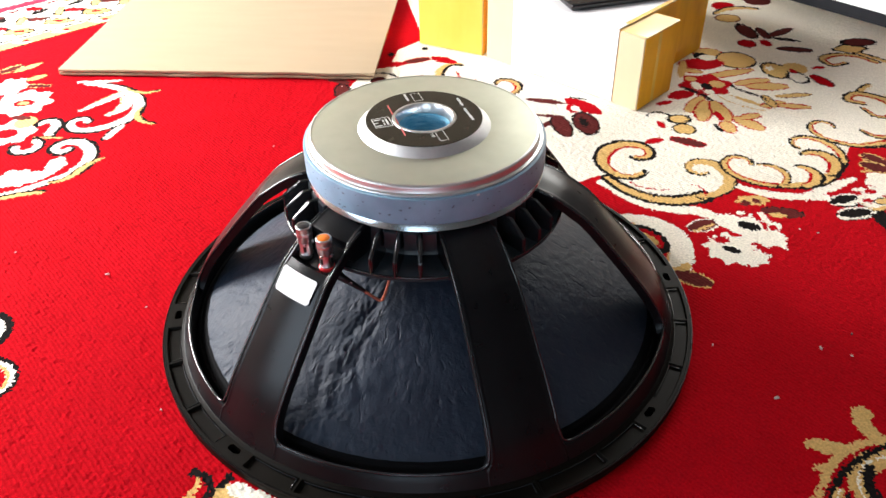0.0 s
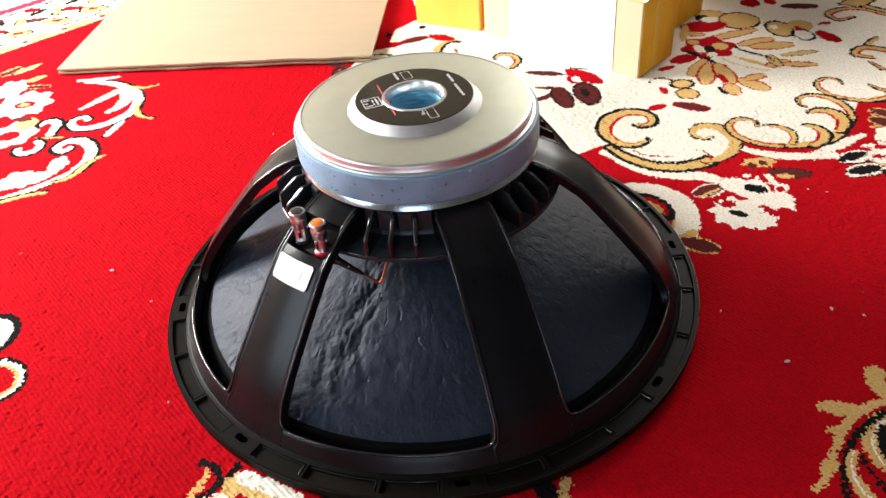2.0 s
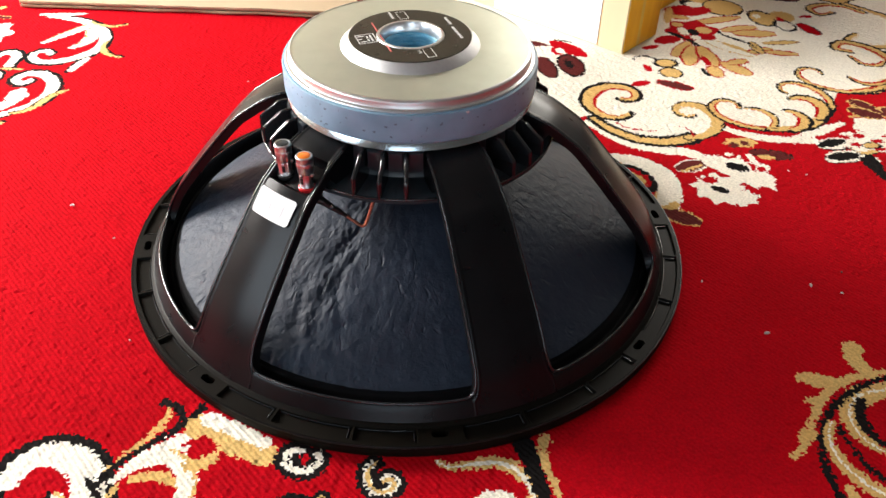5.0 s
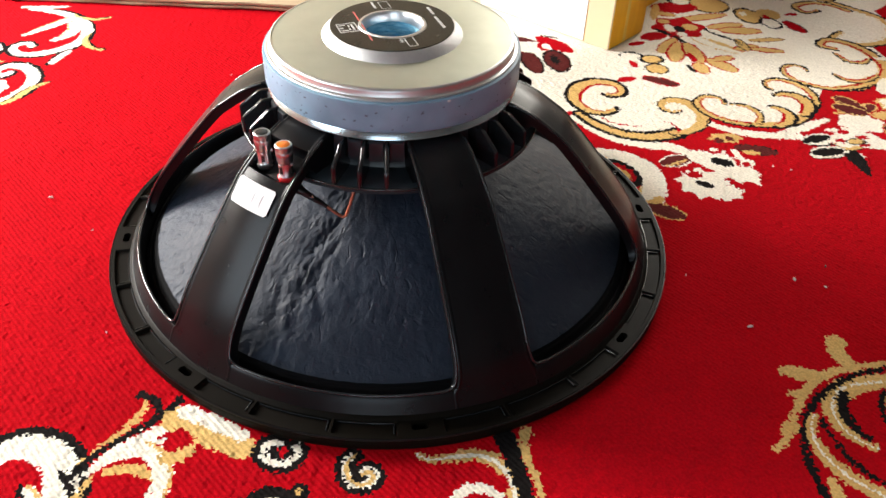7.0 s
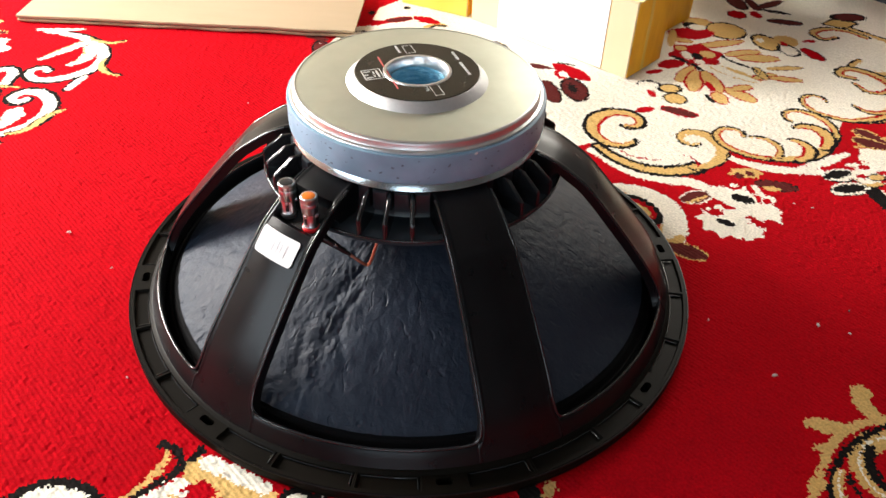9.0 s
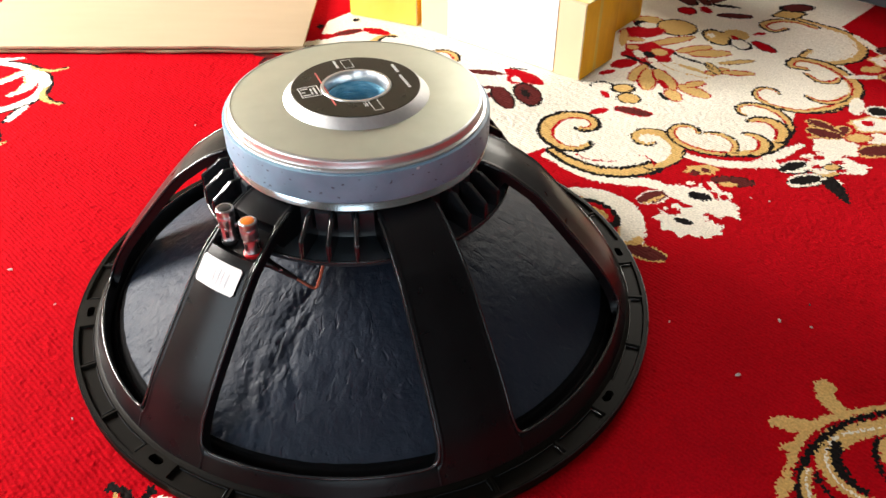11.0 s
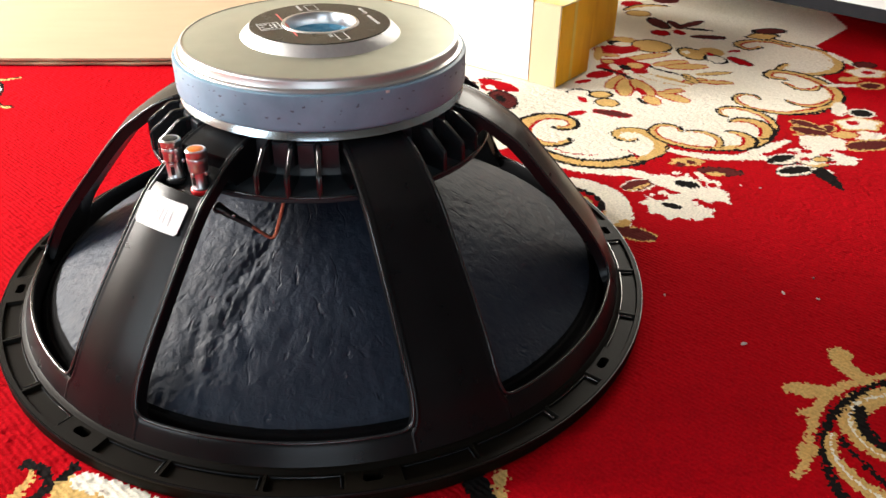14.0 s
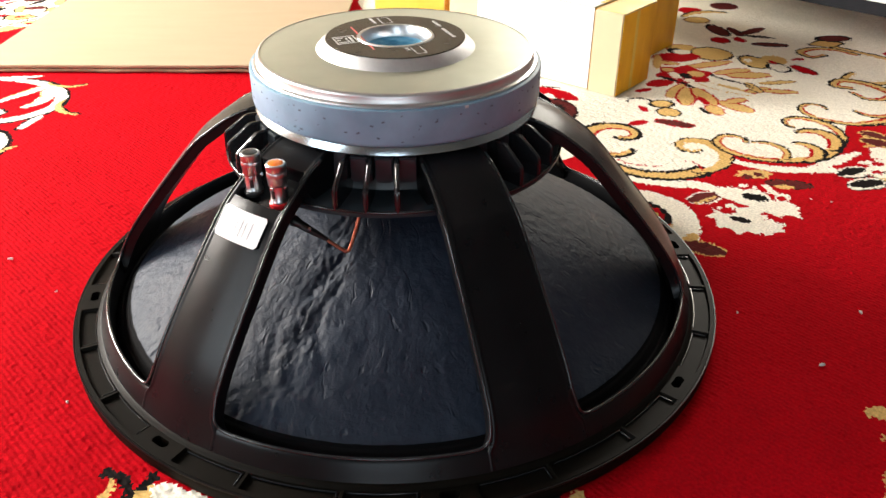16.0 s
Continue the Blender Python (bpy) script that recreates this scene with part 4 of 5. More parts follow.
def make_spoke(recess):
    """One curved arm of the basket; recess: sunk near the neck, for the terminals."""
    bm = bmesh.new()
    n = len(SPOKE_LINE)
    rings = []
    for i, (r, z) in enumerate(SPOKE_LINE):
        a, b = SPOKE_LINE[max(i - 1, 0)], SPOKE_LINE[min(i + 1, n - 1)]
        d = np.array((b[0] - a[0], b[1] - a[1]))
        d /= np.hypot(*d)
        nr, nz = d[1], -d[0]
        half = 0.0195 + (r - 0.086) * (0.0268 - 0.0195) / (0.2118 - 0.086) + 0.005 * math.exp(-max(0.0, (0.2070 - r)) / 0.0022) * (r > 0.19)
        deep = 0.0075
        if r < 0.1145:
            deep = max(deep, (z - 0.1190) * 1.05)
        sunk = 0.0
        if recess:
            sunk = 0.0090 * min(1.0, max(0.0, (0.1290 - r) / 0.0012)) * min(1.0, max(0.0, (r - 0.1072) / 0.0020))
        rim = 0.0020
        turn = [(half - rim + rim * math.sin(radians(q)), -rim + rim * math.cos(radians(q))) for q in (0, 18, 36, 54, 72, 90)]
        inner = half - 0.0034
        right = [(0.45 * inner, 0.0005 - sunk), (inner - 0.0006, -0.0004 - sunk), (inner, -0.0004 - sunk * 0.15), (half - 0.0026, -0.0001)] + turn + [(half, -deep)]
        section = [(-u, h) for u, h in reversed(right)] + [(0.0, 0.0007 - sunk)] + right
        rings.append([bm.verts.new((math.sqrt(max(1e-6, (r + nr * h) ** 2 - w * w)), w, z + nz * h)) for w, h in section])
    m = len(rings[0])
    for p, q in zip(rings, rings[1:]):
        for k in range(m):
            bm.faces.new((p[k], p[(k + 1) % m], q[(k + 1) % m], q[k]))
    bm.faces.new(rings[0])
    bm.faces.new(rings[-1][::-1])
    return bm


spoke = part("spoke", make_spoke(False), CAST, driver, "", 40)
spoke.matrix_basis = pose(0, 0, 0, 0, 0, -75)
for az in (-15, 45, 105, 165):
    ob = new("spoke", spoke.data)
    ob.parent, ob.matrix_basis = driver, pose(0, 0, 0, 0, 0, az)
terminal_spoke = part("spoke", make_spoke(True), CAST, driver, "black cast spoke with a sunk terminal recess", 40)
terminal_spoke.matrix_basis = pose(0, 0, 0, 0, 0, -134.7)

# rounded lip round each opening between two arms
def make_window_rim():
    line = [p for p in glide([tuple(q) for q in SPOKE_LINE], 160) if 0.0960 < p[0] < 0.1985]

    def edge(az, sign):
        out = []
        for r, z in line[::6]:
            half = 0.0195 + (r - 0.086) * (0.0268 - 0.0195) / (0.2118 - 0.086)
            out.append(polar(az + sign * math.degrees(math.asin(half / r)), r - 0.0004, z - 0.0008))
        return out

    left, right = edge(0, 1), edge(60, -1)
    if left[0].z < left[-1].z:
        left, right = left[::-1], right[::-1]
    a = math.degrees(math.atan2(left[-1].y, left[-1].x))
    b = math.degrees(math.atan2(right[-1].y, right[-1].x))
    low = [polar(a + 0.35, 0.2030, 0.0300), polar(a + 1.1, 0.2044, 0.0258), polar(a + 2.4, 0.2049, 0.0240)]
    low += [polar(a + (b - a) * k / 20, 0.2051, 0.0238) for k in range(2, 19)]
    low += [polar(b - 2.4, 0.2049, 0.0240), polar(b - 1.1, 0.2044, 0.0258), polar(b - 0.35, 0.2030, 0.0300)]
    path = [tuple(p) for p in glide(left + low + right[::-1], 170)]
    return tube(path, [0.0011] * len(path), 8)


rim_mesh = part("window_rim", make_window_rim(), EDGE_GLOSS, driver, "", 60)
rim_mesh.matrix_basis = pose(0, 0, 0, 0, 0, -135)
for k in range(1, 6):
    ob = new("window_rim", rim_mesh.data)
    ob.parent, ob.matrix_basis = driver, pose(0, 0, 0, 0, 0, -135 + 60 * k)

# neck of the basket, its lip and the cooling fins
part("neck", lathe([(0.0960, 0.1172), (0.1100, 0.1176), (0.1122, 0.1182), (0.1128, 0.1194), (0.1126, 0.1212), (0.1112, 0.1218), (0.0900, 0.1222), (0.0874, 0.1232), (0.0862, 0.1260),
                    (0.0850, 0.1440), (0.0842, 0.1468), (0.05, 0.1470)], 144), NECK, driver)

part("neck_lip", tube([tuple(polar(2 * k, 0.1120, 0.1213)) for k in range(181)], [0.0010] * 181, 8), EDGE_GLOSS, driver, "", 60)


def make_fin():
    """A cooling fin: flat top under the magnet, slanted shoulder, upright end on the lip."""
    bm = bmesh.new()
    t = 0.0015
    outline = [(0.080, 0.1195), (0.1122, 0.1195), (0.1130, 0.1206), (0.1126, 0.1338), (0.1120, 0.1350), (0.0982, 0.1449), (0.0970, 0.1455), (0.080, 0.1464)]
    sides = [[bm.verts.new((r, s, z)) for r, z in outline] for s in (-t, t)]
    bm.faces.new(sides[0])
    bm.faces.new(sides[1][::-1])
    for k in range(len(outline)):
        j = (k + 1) % len(outline)
        bm.faces.new((sides[0][k], sides[0][j], sides[1][j], sides[1][k]))
    bmesh.ops.bevel(bm, geom=list(bm.edges), offset=0.0010, segments=3, affect="EDGES")
    return bm


def make_pad():
    """A rounded block on the neck's wall between two fins."""
    bm = bmesh.new()
    half, c = 0.0052, 0.0018
    outline = [(-half, 0.1452), (half, 0.1452)]
    for k in range(5):
        a = radians(-90 * k / 4)
        outline.append((half * 0.92 - c + c * math.cos(a), 0.1295 + c + c * math.sin(a)))
    outline += [(-u, z) for u, z in reversed(outline[2:])]
    rows = [[bm.verts.new((r, u * f, z)) for u, z in outline] for r, f in ((0.083, 1.08), (0.0915, 1.0))]
    bm.faces.new(rows[0][::-1])
    bm.faces.new(rows[1])
    n = len(outline)
    for k in range(n):
        bm.faces.new((rows[0][k], rows[0][(k + 1) % n], rows[1][(k + 1) % n], rows[1][k]))
    bmesh.ops.bevel(bm, geom=[e for e in bm.edges if all(v.co.x > 0.09 for v in e.verts)], offset=0.0008, segments=2, affect="EDGES")
    return bm


fin = part("fin", make_fin(), EDGE_GLOSS, driver, "", 30)
pad = part("pad", make_pad(), NECK, driver, "", 40)
for k in range(6):
    for piece, places in ((fin, (-114.4, -105.2, -96.0)), (pad, (-109.8, -100.6, -91.9))):
        for d in places:
            ob = piece
            if k or d != places[0]:
                ob = new(piece.name.split(".")[0], piece.data)
                ob.parent = driver
            ob.matrix_basis = pose(0, 0, 0, 0, 0, d + 60 * k)


# cone and its surround
def make_cone():
    bm = bmesh.new()
    na, nr = 640, 84
    rows = []
    for j in range(nr + 1):
        s = 0.025 + 0.975 * j / nr
        r = 0.1945 + (0.055 - 0.1945) * s
        z0 = 0.0172 + 0.0788 * s ** 0.92
        row = []
        for i in range(na):
            a = math.tau * i / na
            x, y = r * math.cos(a), r * math.sin(a)
            n1 = noise.noise(Vector((x * 70, y * 70, 3.0)))
            n2 = abs(noise.noise(Vector((x * 32, y * 32, 9.0))))
            n3 = noise.noise(Vector((x * 170, y * 170, 1.0)))
            rough = 0.22 + 0.5 * max(0.0, noise.noise(Vector((a * 1.4, r * 9, 5.0))))
            rough += 2.6 * math.exp(-((math.degrees(a) - 240) / 7) ** 2)
            strip = math.exp(-((math.degrees(a) - 238) / 8) ** 2)
            n4 = abs(noise.noise(Vector((x * 210, y * 210, 6.0))))
            row.append(bm.verts.new((x, y, z0 - 0.0028 * strip * n4 + 0.0007 * n1 * rough - 0.0014 * max(0.0, 0.18 - n2) * 5 * rough * 0.35 + 0.0004 * n3)))
        rows.append(row)
    for p, q in zip(rows, rows[1:]):
        for i in range(na):
            bm.faces.new((p[i], p[(i + 1) % na], q[(i + 1) % na], q[i]))
    return bm


part("cone", make_cone(), PAPER_CONE, driver, "crinkled blue-black paper cone", 60)
part("surround", lathe([(0.2035, 0.0060), (0.2014, 0.0092), (0.1998, 0.0126), (0.1984, 0.0138), (0.1970, 0.0134), (0.1958, 0.0142), (0.1946, 0.0164), (0.1934, 0.0176),
                         (0.1922, 0.0180), (0.1908, 0.0200)], 144), SURROUND, driver)


# magnet: front plate, ferrite ring, back plate, boss with the badge
part("front_plate", lathe([(0.05, 0.1470), (0.0918, 0.1470), (0.0926, 0.1476), (0.0922, 0.1486), (0.0905, 0.1522), (0.0898, 0.1530), (0.05, 0.1530)], 144), PLATE, driver, "bright steel front plate")
part("magnet_ring", lathe([(0.05, 0.1530), (0.0924, 0.1530), (0.0934, 0.1540), (0.0937, 0.1552), (0.0937, 0.1735), (0.0934, 0.1745), (0.0926, 0.1750), (0.05, 0.1752)], 144), FERRITE, driver, "blue-grey ferrite magnet ring with dark pits")
part("back_plate", lathe([(0.0876, 0.1760), (0.0878, 0.1814), (0.0872, 0.1820), (0.0866, 0.1822), (0.0215, 0.1822), (0.0215, 0.150)], 144), ZINC, driver, "zinc-plated steel back plate")
part("plate_edge", lathe([(0.0912, 0.1748), (0.0914, 0.1758), (0.0910, 0.1764), (0.0892, 0.1770), (0.0888, 0.1776), (0.0887, 0.1806), (0.0884, 0.1816), (0.0876, 0.1823), (0.0866, 0.1825)], 144), CHROME_EDGE, driver, "bright turned edge")
part("boss", lathe([(0.0515, 0.1817), (0.0508, 0.1826), (0.0462, 0.1872), (0.0453, 0.1880), (0.0230, 0.1880), (0.0222, 0.1874)], 120), BOSS, driver, "silver cast boss")
part("badge", lathe([(0.0446, 0.1880), (0.0444, 0.1886), (0.0250, 0.1886), (0.0248, 0.1880)], 120), BADGE, driver, "round black badge with white print")
part("bore", lathe([(0.0250, 0.1879), (0.0243, 0.1890), (0.0224, 0.1890), (0.0213, 0.1868), (0.0205, 0.1810), (0.0198, 0.1500)], 96), BORE, driver, "polished bore")
part("bore_mesh", lathe([(0.0203, 0.1815), (0.0196, 0.1820), (0.0188, 0.1795), (0.0190, 0.1755), (0.0184, 0.1715), (0.0188, 0.1655), (0.0150, 0.1615), (0.0080, 0.1640), (0.0, 0.1620)], 64), BLUE_FILM, driver, "crumpled blue mesh inside the bore")
# the magnet sits a little off the basket's axis
MAGNET_SHIFT = 0.0020
for magnet_part in ("front_plate", "magnet_ring", "back_plate", "plate_edge", "boss", "badge", "bore", "bore_mesh"):
    bpy.data.objects[magnet_part].location.x = MAGNET_SHIFT


# ---- things round the driver ----
def pale_carton(name, label, m, w, d, h, front, side, top, category="box"):
    """A closed carton with its own front, side and top sheets; its origin is the front corner on the floor, x along the front."""
    ob = tagged(new(name), label, category)
    ob.matrix_basis = m
    body = part("body", box(0, 0, 0, w, d, h, 0.0015), CARTON, ob)
    t = 0.0006
    part("front_panel", box(0.001, -t, 0.001, w - 0.001, t, h - 0.001, 0.0002, 1), front, ob)
    part("side_panel", box(w - t, 0.001, 0.001, w + t, d - 0.001, h - 0.001, 0.0002, 1), side, ob)
    part("side_panel", box(-t, 0.001, 0.001, t, d - 0.001, h - 0.001, 0.0002, 1), side, ob)
    part("top_panel", box(0.001, 0.001, h - t, w - 0.001, d - 0.001, h + t, 0.0002, 1), top, ob)
    return ob


TURN_BOX = -49.1
bx = pose(0.293, 0.337, 0, 0, 0, TURN_BOX)
main_carton = pale_carton("carton", "carton wrapped in white paper and yellow-brown tape on the carpet", bx @ pose(-0.250, 0.001, 0), 0.2125, 0.226, 0.0975, CARTON, TAPE, WHITE_PAPER)
part("paper_label", box(0.047, -0.0016, 0.002, 0.2125, -0.0007, 0.0972, 0.0002, 1), WHITE_PAPER, main_carton, "sheet of white paper glued on the front")
part("bare_top", box(0.001, 0.001, 0.0976, 0.046, 0.224, 0.0984, 0.0002, 1), CARTON, main_carton, "bare strip of pale cardboard")
part("tape_strip", box(0.001, 0.085, 0.0984, 0.047, 0.137, 0.0987, 0.0001, 1), TAPE_PALE, main_carton, "yellow parcel tape")
part("tape_strip", box(0.207, 0.020, 0.0981, 0.2131, 0.225, 0.0985, 0.0001, 1), TAPE, main_carton, "yellow-brown parcel tape")
small_carton = pale_carton("small_carton", "narrow pale carton with yellow-brown tape against the larger carton", bx @ pose(-0.0370, 0, 0), 0.0370, 0.080, 0.0955, CARTON, TAPE, CARTON)
part("tape_strip", box(0.0374, 0.030, 0.002, 0.0378, 0.037, 0.0945, 0.0001, 1), TAPE_PALE, small_carton, "streak of paler tape")
part("tape_strip", box(0.001, 0.002, 0.0960, 0.0375, 0.079, 0.0964, 0.0001, 1), TAPE_PALE, small_carton)
pale_carton("yellow_carton", "carton covered in yellow tape standing on the carpet", pose(0.039, 0.588, 0, 0, 0, -33.5), 0.103, 0.085, 0.096, TAPE_PALE, TAPE, TAPE_PALE)

# cardboard sheet, two folded layers with a wavy edge
def wavy_slab(w, d, z0, z1, seed, n=36):
    bm = bmesh.new()
    rows = []
    for i in range(n + 1):
        x = w * i / n
        lift = 0.0011 * noise.noise(Vector((x * 14, seed, 0.0)))
        shift = 0.0022 * noise.noise(Vector((x * 20, seed, 4.0)))
        low, high = max(0.0, z0 + lift), z1 + lift
        ring = [(shift, low), (shift - 0.0006, (low + high) / 2), (shift, high), (0.03, z1), (d, z1), (d, z0), (0.03, z0)]
        rows.append([bm.verts.new((x, y, z)) for y, z in ring])
    for p, q in zip(rows, rows[1:]):
        for k in range(7):
            bm.faces.new((p[k], q[k], q[(k + 1) % 7], p[(k + 1) % 7]))
    bm.faces.new(rows[0])
    bm.faces.new(rows[-1][::-1])
    return bm


sheet = tagged(new("cardboard_sheet"), "flat brown cardboard sheet lying on the carpet", "cardboard")
sheet.matrix_basis = pose(-0.470, 0.545, 0.001, 0, 0, -9.6)
part("top_layer", wavy_slab(0.444, 0.432, 0.0056, 0.0092, 2.0), CARD, sheet)
part("lower_layer", wavy_slab(0.442, 0.430, 0.0006, 0.0040, 7.0), CARD_EDGE, sheet)
part("fluting", box(0.003, 0.006, 0.0034, 0.441, 0.428, 0.0060), CARD_EDGE, sheet)

# phone on the carton
phone = tagged(new("mobile_phone"), "black mobile phone lying on the white carton", "phone")
phone.matrix_basis = pose(0.2235, 0.4290, 0.0982, 0, 0, 10.7)
part("body", box(0, 0, 0, 0.141, 0.068, 0.0088, 0.0028, 3), PHONE_BODY, phone)
part("screen", box(0.003, 0.003, 0.0086, 0.138, 0.065, 0.0091, 0.0002, 1), PHONE_GLASS, phone, "glossy dark screen")

# low white table with a charcoal edge
table = tagged(new("low_table"), "low white table top with a charcoal edge above the carpet", "table")
table.matrix_basis = pose(0.4302, 0.7094, 0, 0, 0, -55.35)
part("table_top", box(-0.55, 0.001, 0.066, 1.0, 0.75, 0.0800, 0.001, 1), LAMINATE, table)
part("edge_band", box(-0.55, -0.0015, 0.0640, 1.0, 0.001, 0.0797, 0.0004, 1), EDGE_BAND, table, "charcoal edge band")
for x, y in ((-0.50, 0.22), (0.92, 0.22), (-0.50, 0.66), (0.92, 0.66)):
    part("leg", box(x, y, 0, x + 0.04, y + 0.04, 0.066, 0.002, 1), EDGE_BAND, table)

# ---- room ----
def wall(name, x0, y0, z0, x1, y1, z1, mat=PLASTER):
    ob = part(name, box(x0, y0, z0, x1, y1, z1), mat)
    return tagged(ob, kind="structure")


X0, X1, Y0, Y1, H = -1.40, 1.9, -1.9, 1.7, 2.7
wall("floor", X0, Y0, -0.12, X1, Y1, -0.006, FLOORING)
wall("ceiling", X0, Y0, H, X1, Y1, H + 0.1, CEILING)
# east wall is out of view and kept dark to lower the fill
wall("wall_east", X1, Y0, -0.12, X1 + 0.15, Y1, H, DARK_WALL)


def windowed(name, m, length, openings, mat=PLASTER):
    """A wall along its own x axis with window openings (start, width, sill, head)."""
    bm = bmesh.new()
    pieces, x = [], 0.0
    for at, w, sill, head in openings:
        pieces += [(x, at, -0.12, H), (at, at + w, -0.12, sill), (at, at + w, head, H)]
        x = at + w
    for a, b, z0, z1 in pieces + [(x, length, -0.12, H)]:
        piece = box(a, 0, z0, b, 0.15, z1)
        me = bpy.data.meshes.new("piece")
        piece.to_mesh(me)
        piece.free()
        bm.from_mesh(me)
        bpy.data.meshes.remove(me)
    ob = part(name, bm, mat)
    ob.matrix_basis = m
    tagged(ob, kind="structure")
    for k, (at, w, sill, head) in enumerate(openings):
        win = tagged(new({"wall_north": "window_3", "wall_south": "added_window_4"}.get(name, ("window_1", "window_2")[k])), kind="structure")
        win.matrix_basis = m
        for a, b, z0, z1 in ((at, at + 0.05, sill, head), (at + w - 0.05, at + w, sill, head), (at + 0.05, at + w - 0.05, sill, sill + 0.05), (at + 0.05, at + w - 0.05, head - 0.05, head)):
            part("window_frame", box(a, 0.06, z0, b, 0.10, z1, 0.004, 1), FRAME_WHITE, win)


windowed("wall_west", pose(X0, Y0, 0, 0, 0, 90), Y1 - Y0, [(0.89, 0.70, 0.42, 1.06), (2.33, 0.74, 0.30, 0.98)])
windowed("wall_north", pose(X0, Y1, 0), X1 - X0, [(2.11, 0.98, 0.64, 1.32)])
# the south opening is made up to hold the added fill lamp
windowed("wall_south", pose(X1, Y0, 0, 0, 0, 180), X1 - X0, [(1.91, 0.78, 0.13, 0.91)], DARK_WALL)


# ---- small parts of the driver ----
def make_post(cap):
    """One push terminal: base ring, slotted barrel with rings, capped on top."""
    post = part("terminal", lathe([(0.0, 0.002), (0.0050, 0.002), (0.0051, 0.0040), (0.0047, 0.0046), (0.0047, 0.0150), (0.0053, 0.0158), (0.0055, 0.0166), (0.0055, 0.0205),
                                   (0.0058, 0.0212), (0.0058, 0.0240), (0.0055, 0.0248), (0.0058, 0.0256), (0.0058, 0.0296), (0.0052, 0.0304), (0.0046, 0.0304), (0.0044, 0.0298), (0.0, 0.0298)], 40),
                NICKEL, driver, "nickel-plated terminal post")
    part("cap", lathe([(0.0, 0.0297), (0.0042, 0.0297), (0.0043, 0.0302), (0.0036, 0.0306), (0.0, 0.0306)], 32), cap, post)
    for a in (-140, -60, 40, 140):
        slot = part("slot", box(-0.0011, -0.0005, 0.0065, 0.0011, 0.0005, 0.0125, 0.0003, 1), DARKCAP, post)
        slot.matrix_basis = pose(0, 0, 0, 0, 0, a) @ pose(0, -0.0046, 0)
        lug = part("lug", box(-0.0012, -0.0010, 0.0128, 0.0012, 0.0010, 0.0150, 0.0006, 2), NICKEL, post)
        lug.matrix_basis = pose(0, 0, 0, 0, 0, a) @ pose(0, -0.0050, 0)
    return post


def base_ring(post, mat, label):
    part("base_ring", lathe([(0.0, 0.0), (0.0058, 0.0), (0.0060, 0.0008), (0.0060, 0.0026), (0.0054, 0.0032), (0.0, 0.0032)], 40), mat, post, label)


red_post = make_post(ORANGE)
red_post["label"] = "nickel terminal post with an orange cap"
base_ring(red_post, REDPLASTIC, "red base ring")
red_post.matrix_basis = pose(-0.0772, -0.0912, 0.1215, 0, 0, 20) @ Matrix.Diagonal((1, 1, 0.88, 1))
black_post = make_post(DARKCAP)
black_post["label"] = "nickel terminal post with a black cap"
base_ring(black_post, DARKCAP, "black base ring")
black_post.matrix_basis = pose(-0.0918, -0.0745, 0.1215, 0, 0, 50) @ Matrix.Diagonal((1, 1, 0.88, 1))


def on_spoke(r_from, r_to, u_from, u_to, lift, n=8):
    """A thin sheet that follows the arm's curve."""
    line = [p for p in glide([tuple(q) for q in SPOKE_LINE], 300) if r_to <= p[0] <= r_from]
    line = [line[int(k * (len(line) - 1) / n)] for k in range(n + 1)]
    bm = bmesh.new()
    rows = []
    for k, (r, z) in enumerate(line):
        a, b = line[max(k - 1, 0)], line[min(k + 1, n)]
        d = np.array((b[0] - a[0], b[1] - a[1]))
        d /= np.hypot(*d)
        c = min(0.0014, 0.1 * (u_to - u_from)) if k in (0, n) else 0.0
        rows.append([bm.verts.new((math.sqrt((r + d[1] * lift) ** 2 - u * u), u, z - d[0] * lift)) for u in np.linspace(u_from + c, u_to - c, 7)])
    for p, q in zip(rows, rows[1:]):
        for i in range(6):
            bm.faces.new((p[i], p[i + 1], q[i + 1], q[i]))
    return bm


sticker = part("sticker", on_spoke(0.1472, 0.1345, -0.0185, 0.0157, 0.0014), STICKER, driver, "white paper sticker with faint grey print")
sticker.matrix_basis = terminal_spoke.matrix_basis
for k, (u, w, ra, rb) in enumerate(((-0.005, 0.0009, 0.1450, 0.1375), (-0.0015, 0.0014, 0.1450, 0.1375), (0.002, 0.0009, 0.1445, 0.1380), (0.006, 0.0012, 0.1445, 0.1380))):
    part("print_bar", on_spoke(ra, rb, u, u + w, 0.0016, 6), STICKER_INK, sticker)

# print on the badge
TOP = 0.1888
READ = -77.0


def badge_bar(x, y, length, width, mat=PRINT, turn=READ, name="print_bar"):
    ob = part(name, box(-length / 2, -width / 2, 0, length / 2, width / 2, 0.00012), mat, bpy.data.objects["badge"])
    ob.matrix_basis = pose(x, y, TOP - 0.0002, 0, 0, turn)
    return ob


badge_bar(-0.0215, -0.0020, 0.0510, 0.0011, REDPRINT, -77.6, "red_line")
E1, E2 = polar(READ, 1.0), polar(READ + 90, 1.0)


def at_badge(p, a, b):
    q = Vector((p[0], p[1], 0)) + E1 * a + E2 * b
    return q.x, q.y


def bar_word(p, letters, step, height):
    for k in range(letters):
        badge_bar(*at_badge(p, step * (k + 0.5), 0.0), step * 0.72, height * (0.85 + 0.15 * (k % 2)))


bar_word((0.0285, 0.0285), 5, 0.0028, 0.0022)
bar_word((0.0320, 0.0110), 8, 0.0026, 0.0022)
bar_word((-0.0130, 0.0410), 6, 0.0021, 0.0020)


